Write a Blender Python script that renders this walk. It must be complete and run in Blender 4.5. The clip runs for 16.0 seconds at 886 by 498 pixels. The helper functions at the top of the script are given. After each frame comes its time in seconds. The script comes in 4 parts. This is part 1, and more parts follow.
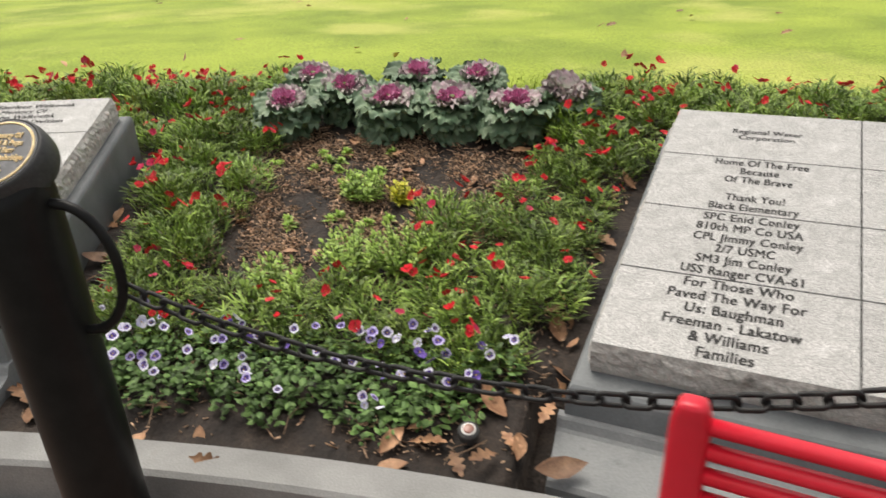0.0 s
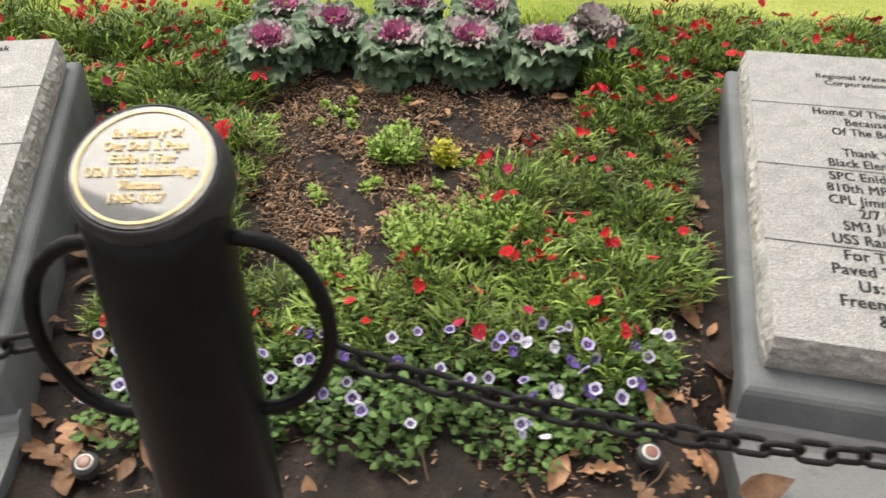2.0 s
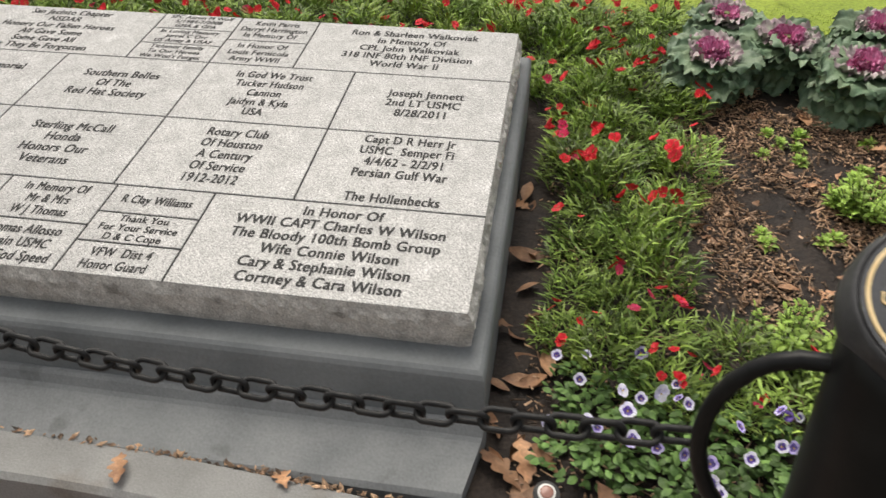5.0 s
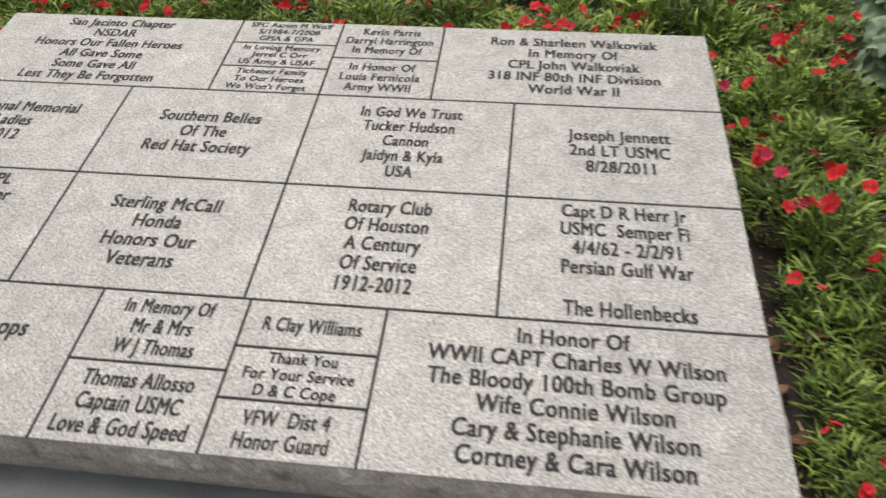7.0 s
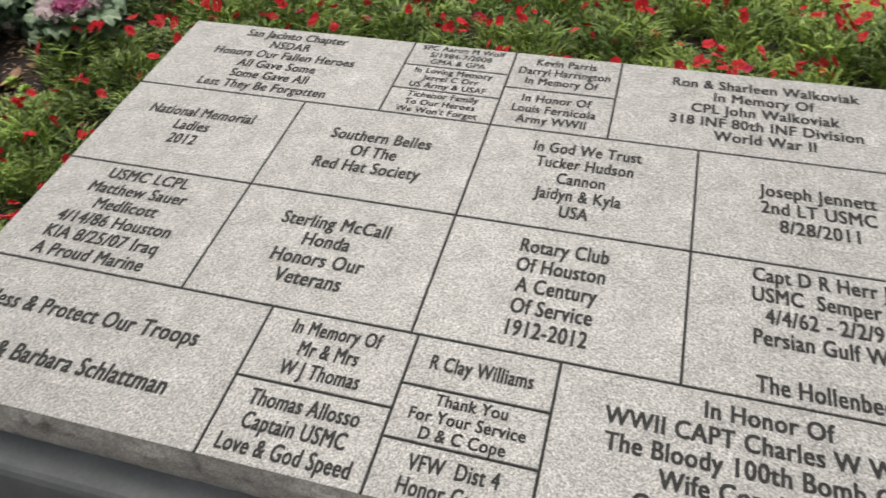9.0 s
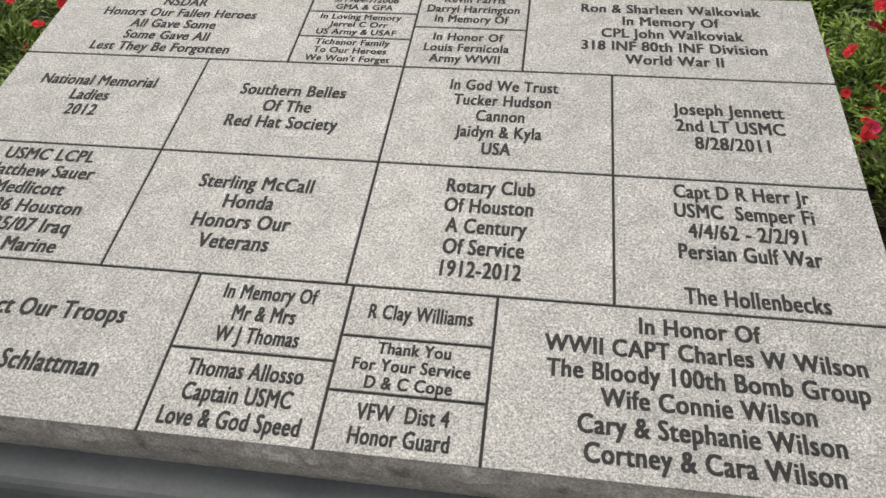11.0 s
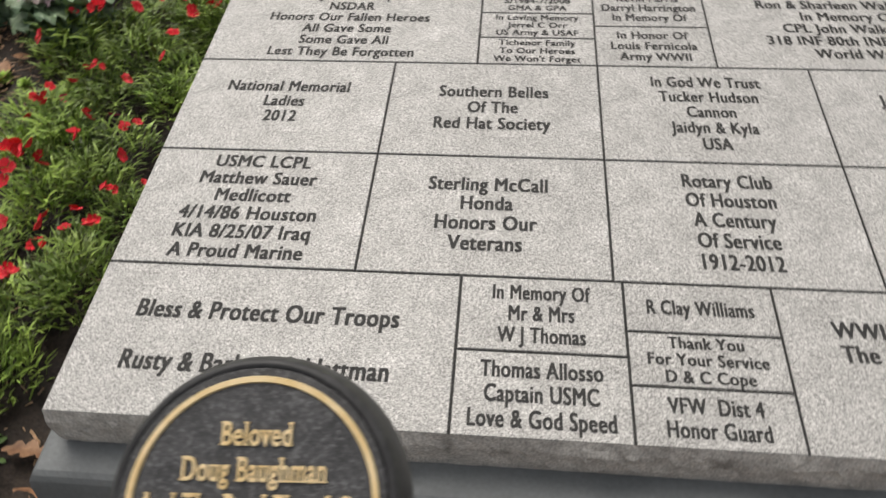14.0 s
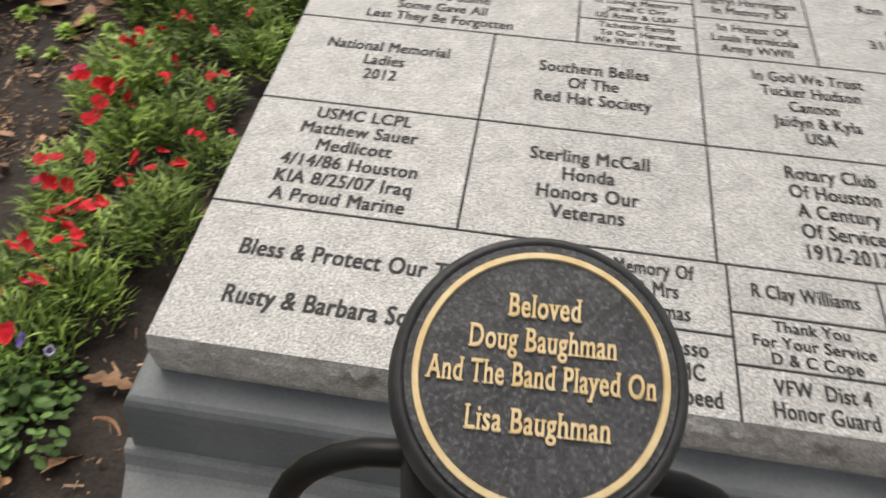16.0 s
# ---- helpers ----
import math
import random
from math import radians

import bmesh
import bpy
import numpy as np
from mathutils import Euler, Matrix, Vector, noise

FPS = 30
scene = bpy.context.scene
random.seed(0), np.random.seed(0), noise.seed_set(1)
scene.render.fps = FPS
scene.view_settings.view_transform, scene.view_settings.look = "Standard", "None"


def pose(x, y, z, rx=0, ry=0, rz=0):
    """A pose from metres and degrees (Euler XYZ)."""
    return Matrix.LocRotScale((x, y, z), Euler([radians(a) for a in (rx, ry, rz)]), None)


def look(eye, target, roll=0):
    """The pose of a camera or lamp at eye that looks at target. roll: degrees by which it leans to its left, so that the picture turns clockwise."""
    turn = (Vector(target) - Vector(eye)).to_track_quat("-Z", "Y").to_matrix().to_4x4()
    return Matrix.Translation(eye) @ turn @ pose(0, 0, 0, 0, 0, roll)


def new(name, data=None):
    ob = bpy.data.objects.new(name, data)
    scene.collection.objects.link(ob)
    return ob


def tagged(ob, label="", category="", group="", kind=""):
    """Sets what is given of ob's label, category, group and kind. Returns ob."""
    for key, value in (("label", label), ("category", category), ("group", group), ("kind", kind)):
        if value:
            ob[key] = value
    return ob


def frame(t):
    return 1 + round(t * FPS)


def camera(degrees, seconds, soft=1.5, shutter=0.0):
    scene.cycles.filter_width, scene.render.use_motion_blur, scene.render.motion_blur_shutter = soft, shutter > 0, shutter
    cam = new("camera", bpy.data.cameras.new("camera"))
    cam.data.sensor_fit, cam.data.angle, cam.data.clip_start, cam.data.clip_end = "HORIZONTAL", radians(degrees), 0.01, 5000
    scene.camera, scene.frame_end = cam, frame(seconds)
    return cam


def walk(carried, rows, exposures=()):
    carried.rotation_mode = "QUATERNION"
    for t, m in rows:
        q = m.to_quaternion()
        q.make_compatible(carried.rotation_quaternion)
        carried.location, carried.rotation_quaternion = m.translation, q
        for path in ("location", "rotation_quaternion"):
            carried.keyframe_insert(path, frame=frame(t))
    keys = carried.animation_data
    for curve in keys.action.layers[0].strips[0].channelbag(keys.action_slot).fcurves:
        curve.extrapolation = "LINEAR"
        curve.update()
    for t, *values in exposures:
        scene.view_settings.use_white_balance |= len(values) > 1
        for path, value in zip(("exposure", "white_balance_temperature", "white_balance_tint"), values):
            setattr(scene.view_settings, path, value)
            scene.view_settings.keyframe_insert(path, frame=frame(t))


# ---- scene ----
cam = camera(61.8, 16.0, soft=1.5, shutter=0.5)
PATH = [
    (0, (0.13, 0.236, 1.377), (0.212, 2.065, 0.573), -2.0),
    (0.5, (-0.038, 0.321, 1.335), (0.061, 2.167, 0.573), -2.1),
    (1, (-0.22, 0.444, 1.312), (0.169, 2.181, 0.401), -2.1),
    (1.5, (-0.35, 0.636, 1.333), (0.018, 2.365, 0.398), 0.4),
    (2, (-0.493, 0.768, 1.347), (-0.067, 2.458, 0.366), 0.5),
    (2.5, (-0.683, 0.881, 1.353), (-0.245, 2.545, 0.334), -1.0),
    (3, (-0.767, 0.996, 1.368), (-0.659, 2.682, 0.298), 0.6),
    (3.5, (-0.815, 1.036, 1.376), (-0.838, 2.716, 0.29), -0.2),
    (4, (-0.881, 1.026, 1.383), (-0.894, 2.726, 0.329), 0.7),
    (4.5, (-0.947, 0.978, 1.385), (-1.127, 2.684, 0.357), 1.2),
    (4.7, (-0.972, 0.969, 1.389), (-1.229, 2.667, 0.364), 1.1),
    (7, (-1.625, 1.55, 1.468), (-1.825, 3.139, 0.27), -0.6),
    (7.5, (-1.761, 1.626, 1.471), (-2.228, 3.144, 0.255), 1.2),
    (8, (-1.787, 1.618, 1.472), (-2.286, 3.144, 0.28), 1.2),
    (8.5, (-1.819, 1.602, 1.47), (-2.357, 3.112, 0.273), 0.2),
    (9, (-1.802, 1.605, 1.469), (-2.254, 3.17, 0.309), -0.1),
    (9.5, (-1.797, 1.609, 1.454), (-2.149, 3.165, 0.248), 0.1),
    (11.8, (-1.817, 1.604, 1.46), (-2.054, 3.128, 0.186), -2.3),
    (12, (-1.832, 1.602, 1.466), (-2.083, 3.126, 0.196), -2.2),
    (12.5, (-1.889, 1.596, 1.462), (-2.31, 3.062, 0.168), -0.7),
    (13, (-2.056, 1.529, 1.476), (-2.401, 3.078, 0.259), -4.7),
    (13.5, (-2.28, 1.554, 1.454), (-2.45, 3.105, 0.203), 2.4),
    (14, (-2.362, 1.533, 1.462), (-2.529, 3.074, 0.198), -1.7),
    (14.5, (-2.503, 1.480, 1.440), (-2.377, 3.042, 0.196), -0.7),
    (15, (-2.554, 1.446, 1.402), (-2.492, 2.997, 0.14), 1.5),
    (15.5, (-2.56, 1.433, 1.393), (-2.547, 3.008, 0.16), 2.5),
    (16, (-2.54, 1.461, 1.398), (-2.726, 3.004, 0.141), 3.1),
]
walk(cam, [(t, look(eye, target, roll)) for t, eye, target, roll in PATH],
     [(0, 0.28, 6950, 9), (2, 0.3, 6950, 9), (2.5, 0.32, 6950, 9), (3.5, 0.24, 6900, 9), (4.7, 0.17, 6900, 9), (7, -0.03, 6900, 9), (9, -0.08, 6850, 9), (12, -0.15, 6850, 9), (14.5, 0.0, 6850, 10), (15.5, 0.13, 6900, 10), (16, 0.08, 6900, 10)])

# ---- world, sun ----
world = bpy.data.worlds.new("world")
scene.world = world
world.use_nodes = True
wn, wl = world.node_tree.nodes, world.node_tree.links
sky = wn.new("ShaderNodeTexSky")
sky.sky_type, sky.sun_disc = "NISHITA", False
sky.sun_elevation, sky.sun_rotation, sky.dust_density = radians(68), radians(-35), 4.0
grey = wn.new("ShaderNodeHueSaturation")
grey.inputs["Saturation"].default_value = 0.25
wl.new(sky.outputs["Color"], grey.inputs["Color"])
wl.new(grey.outputs["Color"], wn["Background"].inputs["Color"])
wn["Background"].inputs["Strength"].default_value = 0.145
sun = new("sun", bpy.data.lights.new("sun", "SUN"))
sun.data.energy, sun.data.angle, sun.data.color = 1.45, radians(40), (1.0, 0.96, 0.9)
sun.matrix_basis = look((-1.85, 4.65, 8), (0, 2.0, 0))

# ---- materials ----


def mat(name, a, b, scale=8.0, rough=0.7, bump=0.0, bump_scale=60.0, metal=0.0, fine=0.0, fine_scale=150.0, rnd=0.0,
        island=0.0, spec=0.5, grain=0.0, grain_scale=450.0, trans=0.0, coords="Object", stain_or_sheen=None, patch_scale=3.0, patch_at=0.55):
    """Two colours mixed by a broad noise, with fine grain, relief, and a change from object to object or piece to piece."""
    m = bpy.data.materials.new(name)
    m.use_nodes = True
    n, l = m.node_tree.nodes, m.node_tree.links
    p = n["Principled BSDF"]
    tc = n.new("ShaderNodeTexCoord")

    def noise_tex(sc, detail=3.0):
        t = n.new("ShaderNodeTexNoise")
        t.inputs["Scale"].default_value, t.inputs["Detail"].default_value = sc, detail
        l.new(tc.outputs[coords], t.inputs["Vector"])
        return t

    def mix(kind, fac, c1, c2):
        x = n.new("ShaderNodeMix")
        x.data_type, x.blend_type = "RGBA", kind
        for sock, v in ((x.inputs[0], fac), (x.inputs[6], c1), (x.inputs[7], c2)):
            if isinstance(v, bpy.types.NodeSocket):
                l.new(v, sock)
            elif isinstance(v, (int, float)):
                sock.default_value = v
            else:
                sock.default_value = (*v, 1)
        return x.outputs[2]

    def ramp(src, lo, hi):
        r = n.new("ShaderNodeMapRange")
        r.inputs[1].default_value, r.inputs[2].default_value = lo, hi
        l.new(src, r.inputs[0])
        return r.outputs[0]

    col = mix("MIX", ramp(noise_tex(scale).outputs[0], 0.35, 0.65), a, b)
    if stain_or_sheen:
        col = mix("MIX", ramp(noise_tex(patch_scale, 6.0).outputs[0], patch_at, patch_at + 0.12), col, stain_or_sheen)
    if fine:
        v = ramp(noise_tex(fine_scale, 6.0).outputs[0], 0.3, 0.7)
        r = n.new("ShaderNodeMapRange")
        r.inputs[3].default_value, r.inputs[4].default_value = 1 - fine, 1 + fine
        l.new(v, r.inputs[0])
        col = mix("MULTIPLY", 1.0, col, r.outputs[0])
    if grain:
        vo = n.new("ShaderNodeTexVoronoi")
        vo.inputs["Scale"].default_value = grain_scale
        l.new(tc.outputs[coords], vo.inputs["Vector"])
        sep = n.new("ShaderNodeSeparateColor")
        l.new(vo.outputs["Color"], sep.inputs[0])
        r = n.new("ShaderNodeMapRange")
        r.inputs[3].default_value, r.inputs[4].default_value = 1 - grain, 1 + grain
        l.new(sep.outputs[0], r.inputs[0])
        col = mix("MULTIPLY", 1.0, col, r.outputs[0])
    for amount, node, out in ((rnd, "ShaderNodeObjectInfo", "Random"), (island, "ShaderNodeNewGeometry", "Random Per Island")):
        if amount:
            src = n.new(node)
            r = n.new("ShaderNodeMapRange")
            r.inputs[3].default_value, r.inputs[4].default_value = 1 - amount, 1 + amount
            l.new(src.outputs[out], r.inputs[0])
            col = mix("MULTIPLY", 1.0, col, r.outputs[0])
    l.new(col, p.inputs["Base Color"])
    p.inputs["Roughness"].default_value, p.inputs["Metallic"].default_value = rough, metal
    p.inputs["Specular IOR Level"].default_value = spec
    if trans:
        p.inputs["Transmission Weight"].default_value = 0.0
        p.inputs["Subsurface Weight"].default_value = trans
        p.inputs["Subsurface Radius"].default_value = (0.006, 0.008, 0.003)
    if bump:
        bn = n.new("ShaderNodeBump")
        bn.inputs["Strength"].default_value, bn.inputs["Distance"].default_value = bump, 0.4 / bump_scale
        l.new(noise_tex(bump_scale, 4.0).outputs[0], bn.inputs["Height"])
        l.new(bn.outputs[0], p.inputs["Normal"])
    return m


GRANITE = mat("granite_honed", (0.38, 0.373, 0.36), (0.46, 0.452, 0.438), 14, 0.46, 0.0, 500, fine=0.32, fine_scale=190, grain=0.48, grain_scale=500, rnd=0.05, stain_or_sheen=(0.52, 0.51, 0.498), patch_scale=6, patch_at=0.62, spec=0.5)
ROCK = mat("granite_split", (0.44, 0.425, 0.40), (0.62, 0.60, 0.565), 22, 0.85, 0.9, 60, fine=0.35, fine_scale=240, stain_or_sheen=(0.26, 0.245, 0.225), patch_scale=14, patch_at=0.60)
JOINT = mat("dark_joint", (0.03, 0.03, 0.03), (0.05, 0.05, 0.048), 40, 0.9)
LETTER = mat("engraved_black", (0.018, 0.018, 0.018), (0.035, 0.034, 0.033), 60, 0.75)
CEMENT = mat("grey_painted_cement", (0.15, 0.162, 0.168), (0.21, 0.222, 0.228), 5, 0.62, 0.25, 90, fine=0.08, fine_scale=120, stain_or_sheen=(0.18, 0.19, 0.195), patch_scale=4, patch_at=0.6)
PLINTH = mat("pale_cement", (0.19, 0.198, 0.202), (0.25, 0.258, 0.26), 6, 0.7, 0.3, 120, fine=0.12, fine_scale=160, stain_or_sheen=(0.12, 0.124, 0.124), patch_scale=9, patch_at=0.62)
CURB = mat("kerb_concrete", (0.235, 0.233, 0.225), (0.31, 0.307, 0.298), 6, 0.85, 0.4, 150, fine=0.15, fine_scale=200, stain_or_sheen=(0.22, 0.20, 0.18), patch_scale=5, patch_at=0.6)
PAVER = mat("clay_paver", (0.20, 0.13, 0.10), (0.28, 0.20, 0.16), 12, 0.85, 0.4, 120, fine=0.2, rnd=0.15)
SAND = mat("jointing_sand", (0.11, 0.095, 0.08), (0.17, 0.147, 0.125), 30, 0.95, 0.4, 200)
BLACK = mat("black_paint", (0.005, 0.005, 0.0053), (0.009, 0.009, 0.009), 20, 0.42, 0.06, 240, fine=0.15, spec=0.25)
RIM = mat("dull_black_rim", (0.032, 0.032, 0.034), (0.05, 0.05, 0.052), 30, 0.5, 0.2, 260, fine=0.2, spec=0.35, stain_or_sheen=(0.06, 0.06, 0.058), patch_scale=60, patch_at=0.66)
PLATE_WORN = mat("worn_plaque_lacquer", (0.038, 0.038, 0.04), (0.062, 0.062, 0.065), 50, 0.36, 0.5, 420, fine=0.4, fine_scale=300, spec=0.6, stain_or_sheen=(0.11, 0.11, 0.115), patch_scale=330, patch_at=0.52)
# PLATE's pale grey patches put the sky's broken reflection into the lacquer's colour
PLATE = mat("black_plaque_lacquer", (0.022, 0.022, 0.024), (0.038, 0.038, 0.041), 50, 0.34, 0.12, 420, spec=0.3, fine=0.3, fine_scale=300, stain_or_sheen=(0.09, 0.09, 0.096), patch_scale=45, patch_at=0.56)
GOLD = mat("gold_paint", (0.80, 0.59, 0.29), (0.90, 0.71, 0.42), 80, 0.4, 0.1, 300, metal=0.25)
CHAIN = mat("black_chain_iron", (0.012, 0.012, 0.013), (0.022, 0.021, 0.02), 60, 0.5, 0.3, 300, fine=0.2, spec=0.3)
RED = mat("red_gloss_paint", (0.62, 0.012, 0.03), (0.70, 0.02, 0.045), 12, 0.32, 0.05, 120)
BOLT = mat("bare_steel", (0.35, 0.34, 0.33), (0.5, 0.49, 0.47), 60, 0.35, 0.2, 300, metal=1.0)
SOIL = mat("dark_wet_soil", (0.015, 0.010, 0.0075), (0.036, 0.024, 0.017), 9, 0.8, 1.0, 45, fine=0.5, fine_scale=110, coords="Object")
CHIP = mat("bark_chips", (0.12, 0.066, 0.038), (0.48, 0.31, 0.19), 60, 0.6, 0.4, 150, island=0.85)
TWIG = mat("dry_twig", (0.12, 0.075, 0.045), (0.2, 0.13, 0.08), 30, 0.8, island=0.3)
DRY = mat("dry_leaf", (0.23, 0.11, 0.055), (0.47, 0.26, 0.14), 25, 0.6, 0.4, 90, rnd=0.5, fine=0.2)
BLADE = mat("dianthus_leaf", (0.108, 0.185, 0.033), (0.29, 0.40, 0.08), 6, 0.45, rnd=0.3, island=0.7, spec=0.35)
PETAL_RED = mat("red_petal", (0.60, 0.010, 0.024), (0.74, 0.025, 0.04), 40, 0.6, rnd=0.15)
PETAL_PINK = mat("pink_petal", (0.60, 0.02, 0.10), (0.7, 0.06, 0.16), 40, 0.6, rnd=0.15)
PANSY_LEAF = mat("pansy_leaf", (0.06, 0.12, 0.03), (0.14, 0.24, 0.065), 20, 0.52, spec=0.3, rnd=0.25, island=0.5)
PETAL_WHITE = mat("pale_petal", (0.58, 0.54, 0.80), (0.84, 0.83, 0.88), 60, 0.6, rnd=0.1)
PETAL_LILAC = mat("lilac_petal", (0.36, 0.28, 0.66), (0.66, 0.60, 0.84), 60, 0.6, rnd=0.2)
PETAL_VIOLET = mat("violet_petal", (0.05, 0.025, 0.20), (0.20, 0.12, 0.46), 60, 0.6, rnd=0.3)
EYE_YELLOW = mat("flower_eye", (0.55, 0.36, 0.03), (0.6, 0.4, 0.05), 60, 0.6)
KALE = mat("kale_outer_leaf", (0.11, 0.185, 0.105), (0.24, 0.32, 0.19), 14, 0.5, 0.5, 70, rnd=0.2, fine=0.12)
KALE_MID = mat("kale_middle_leaf", (0.34, 0.40, 0.29), (0.50, 0.34, 0.40), 16, 0.5, 0.5, 70, rnd=0.15)
KALE_HEART = mat("kale_heart_leaf", (0.50, 0.06, 0.22), (0.66, 0.27, 0.44), 20, 0.5, 0.5, 70, rnd=0.2)
MUM = mat("lime_leaf", (0.28, 0.44, 0.065), (0.43, 0.60, 0.125), 12, 0.5, rnd=0.12, island=0.35)
MUM_YELLOW = mat("yellow_leaf", (0.62, 0.60, 0.03), (0.72, 0.70, 0.10), 12, 0.5, island=0.2)
STEM = mat("green_stem", (0.10, 0.15, 0.04), (0.15, 0.19, 0.06), 20, 0.6)
LAWN = mat("lawn_ground", (0.20, 0.275, 0.03), (0.33, 0.41, 0.05), 1.1, 0.9, 0.6, 60, fine=0.3, fine_scale=60, coords="Object", stain_or_sheen=(0.42, 0.45, 0.10), patch_scale=0.7, patch_at=0.55)
GRASS = mat("grass_blade", (0.20, 0.29, 0.03), (0.34, 0.43, 0.06), 1.1, 0.6, island=0.3)
GREY_METAL = mat("dull_grey_metal", (0.045, 0.045, 0.044), (0.08, 0.079, 0.076), 60, 0.5, 0.2, 200, fine=0.2)
for m_ in (PLATE,):
    m_.node_tree.nodes["Principled BSDF"].inputs["Coat Weight"].default_value = 1.0
    m_.node_tree.nodes["Principled BSDF"].inputs["Coat Roughness"].default_value = 0.04
    m_.node_tree.nodes["Principled BSDF"].inputs["Coat IOR"].default_value = 1.9
LAMP_WHITE = mat("lamp_white_ring", (0.72, 0.70, 0.66), (0.8, 0.78, 0.74), 60, 0.4)
LAMP_LENS = mat("lamp_lens", (0.30, 0.14, 0.11), (0.36, 0.19, 0.15), 60, 0.2)

# ---- plan: a ring of beds and stones round a centre behind the walker ----
CX, CY = -2.155, -5.1
R_KERB_IN, R_KERB_OUT, R_POST, R_LAWN = 7.06, 7.19, 6.9, 9.9
BAY = 28.7


def polar(r, deg, z=0.0):
    return Vector((CX + r * math.sin(radians(deg)), CY + r * math.cos(radians(deg)), z))


def soil_z(r):
    """The bed rises outwards to the lawn."""
    rise = min(max(r - 7.25, 0.0), 2.25)
    return 0.09 + 0.19 * rise


def link_mesh(name, bm, material, parent=None, label=""):
    me = bpy.data.meshes.new(name)
    bm.to_mesh(me)
    bm.free()
    for m in (material if isinstance(material, (list, tuple)) else (material,)):
        me.materials.append(m)
    ob = new(name, me)
    ob.parent = parent
    if label:
        ob["label"] = label
    return ob


def part(name, bm, material, parent, label=""):
    return link_mesh(name, bm, material, parent, label)


def raw(name, verts, faces, material, parent=None, mats=None):
    me = bpy.data.meshes.new(name)
    me.from_pydata([tuple(v) for v in verts], [], faces)
    for m in (material if isinstance(material, (list, tuple)) else (material,)):
        me.materials.append(m)
    if mats is not None:
        me.polygons.foreach_set("material_index", mats)
    me.update()
    if parent == "mesh":
        return me
    ob = new(name, me)
    ob.parent = parent
    return ob


def smooth(ob):
    ob.data.polygons.foreach_set("use_smooth", [True] * len(ob.data.polygons))
    return ob


def empty(name, m, label, category, group="", kind=""):
    ob = new(name)
    ob.empty_display_size = 0.1
    ob.matrix_basis = m
    return tagged(ob, label, category, group, kind)


def box(bm, x0, x1, y0, y1, z0, z1, bevel=0.0):
    vs = [bm.verts.new((x, y, z)) for z in (z0, z1) for y in (y0, y1) for x in (x0, x1)]
    fs = [bm.faces.new([vs[i] for i in f]) for f in ((0, 2, 3, 1), (4, 5, 7, 6), (0, 1, 5, 4), (2, 6, 7, 3), (0, 4, 6, 2), (1, 3, 7, 5))]
    if bevel:
        edges = {e for f in fs for e in f.edges}
        bmesh.ops.bevel(bm, geom=list(edges), offset=bevel, segments=2, affect="EDGES", profile=0.5)
    return bm


def lathe(profile, n=32, top=None):
    """A turned body; top(x, y) lifts the points whose profile row says so."""
    bm = bmesh.new()
    rows = []
    for r, z, lift in profile:
        row = []
        for i in range(n):
            a = 2 * math.pi * i / n
            x, y = r * math.cos(a), r * math.sin(a)
            row.append(bm.verts.new((x, y, z + (lift * top(x, y) if top else 0))))
        rows.append(row)
    for p, q in zip(rows, rows[1:]):
        for i in range(n):
            j = (i + 1) % n
            bm.faces.new((p[i], p[j], q[j], q[i]))
    bm.faces.new(rows[-1])
    bm.faces.new(rows[0][::-1])
    return bm


def tube(bm, points, radius, n=8, closed=False):
    pts = [Vector(p) for p in points]
    rows, up = [], None
    for i, p in enumerate(pts):
        a = pts[i - 1] if (i or closed) else p
        b = pts[(i + 1) % len(pts)] if (closed or i < len(pts) - 1) else p
        d = (b - a).normalized()
        if up is None:
            up = Vector((0, 0, 1)) if abs(d.z) < 0.9 else Vector((1, 0, 0))
        s = d.cross(up).normalized()
        up = s.cross(d).normalized()
        rows.append([bm.verts.new(p + radius * (math.cos(2 * math.pi * k / n) * s + math.sin(2 * math.pi * k / n) * up)) for k in range(n)])
    pairs = list(zip(rows, rows[1:])) + ([(rows[-1], rows[0])] if closed else [])
    for p, q in pairs:
        for k in range(n):
            j = (k + 1) % n
            bm.faces.new((p[k], p[j], q[j], q[k]))
    if not closed:
        bm.faces.new(rows[0][::-1])
        bm.faces.new(rows[-1])
    return bm


# ---- ground ----
def ring(name, radii, heights, material, steps=180, a0=-180.0, a1=180.0, rough=0.0, label="", category=""):
    verts, faces = [], []
    for r, z in zip(radii, heights):
        for i in range(steps + 1):
            v = polar(r, a0 + (a1 - a0) * i / steps, z)
            deg_ = a0 + (a1 - a0) * i / steps
            if rough and 20.3 < deg_ < 35.8 and r < 7.62:
                v.z -= 0.14
            if rough:
                v.z += rough * (noise.noise(v * 9) + 0.6 * noise.noise(v * 31))
            verts.append(v)
    w = steps + 1
    for k in range(len(radii) - 1):
        for i in range(steps):
            faces.append((k * w + i, k * w + i + 1, (k + 1) * w + i + 1, (k + 1) * w + i))
    faces = [f[::-1] for f in faces]
    return tagged(smooth(raw(name, verts, faces, material)), label, category, kind="structure")


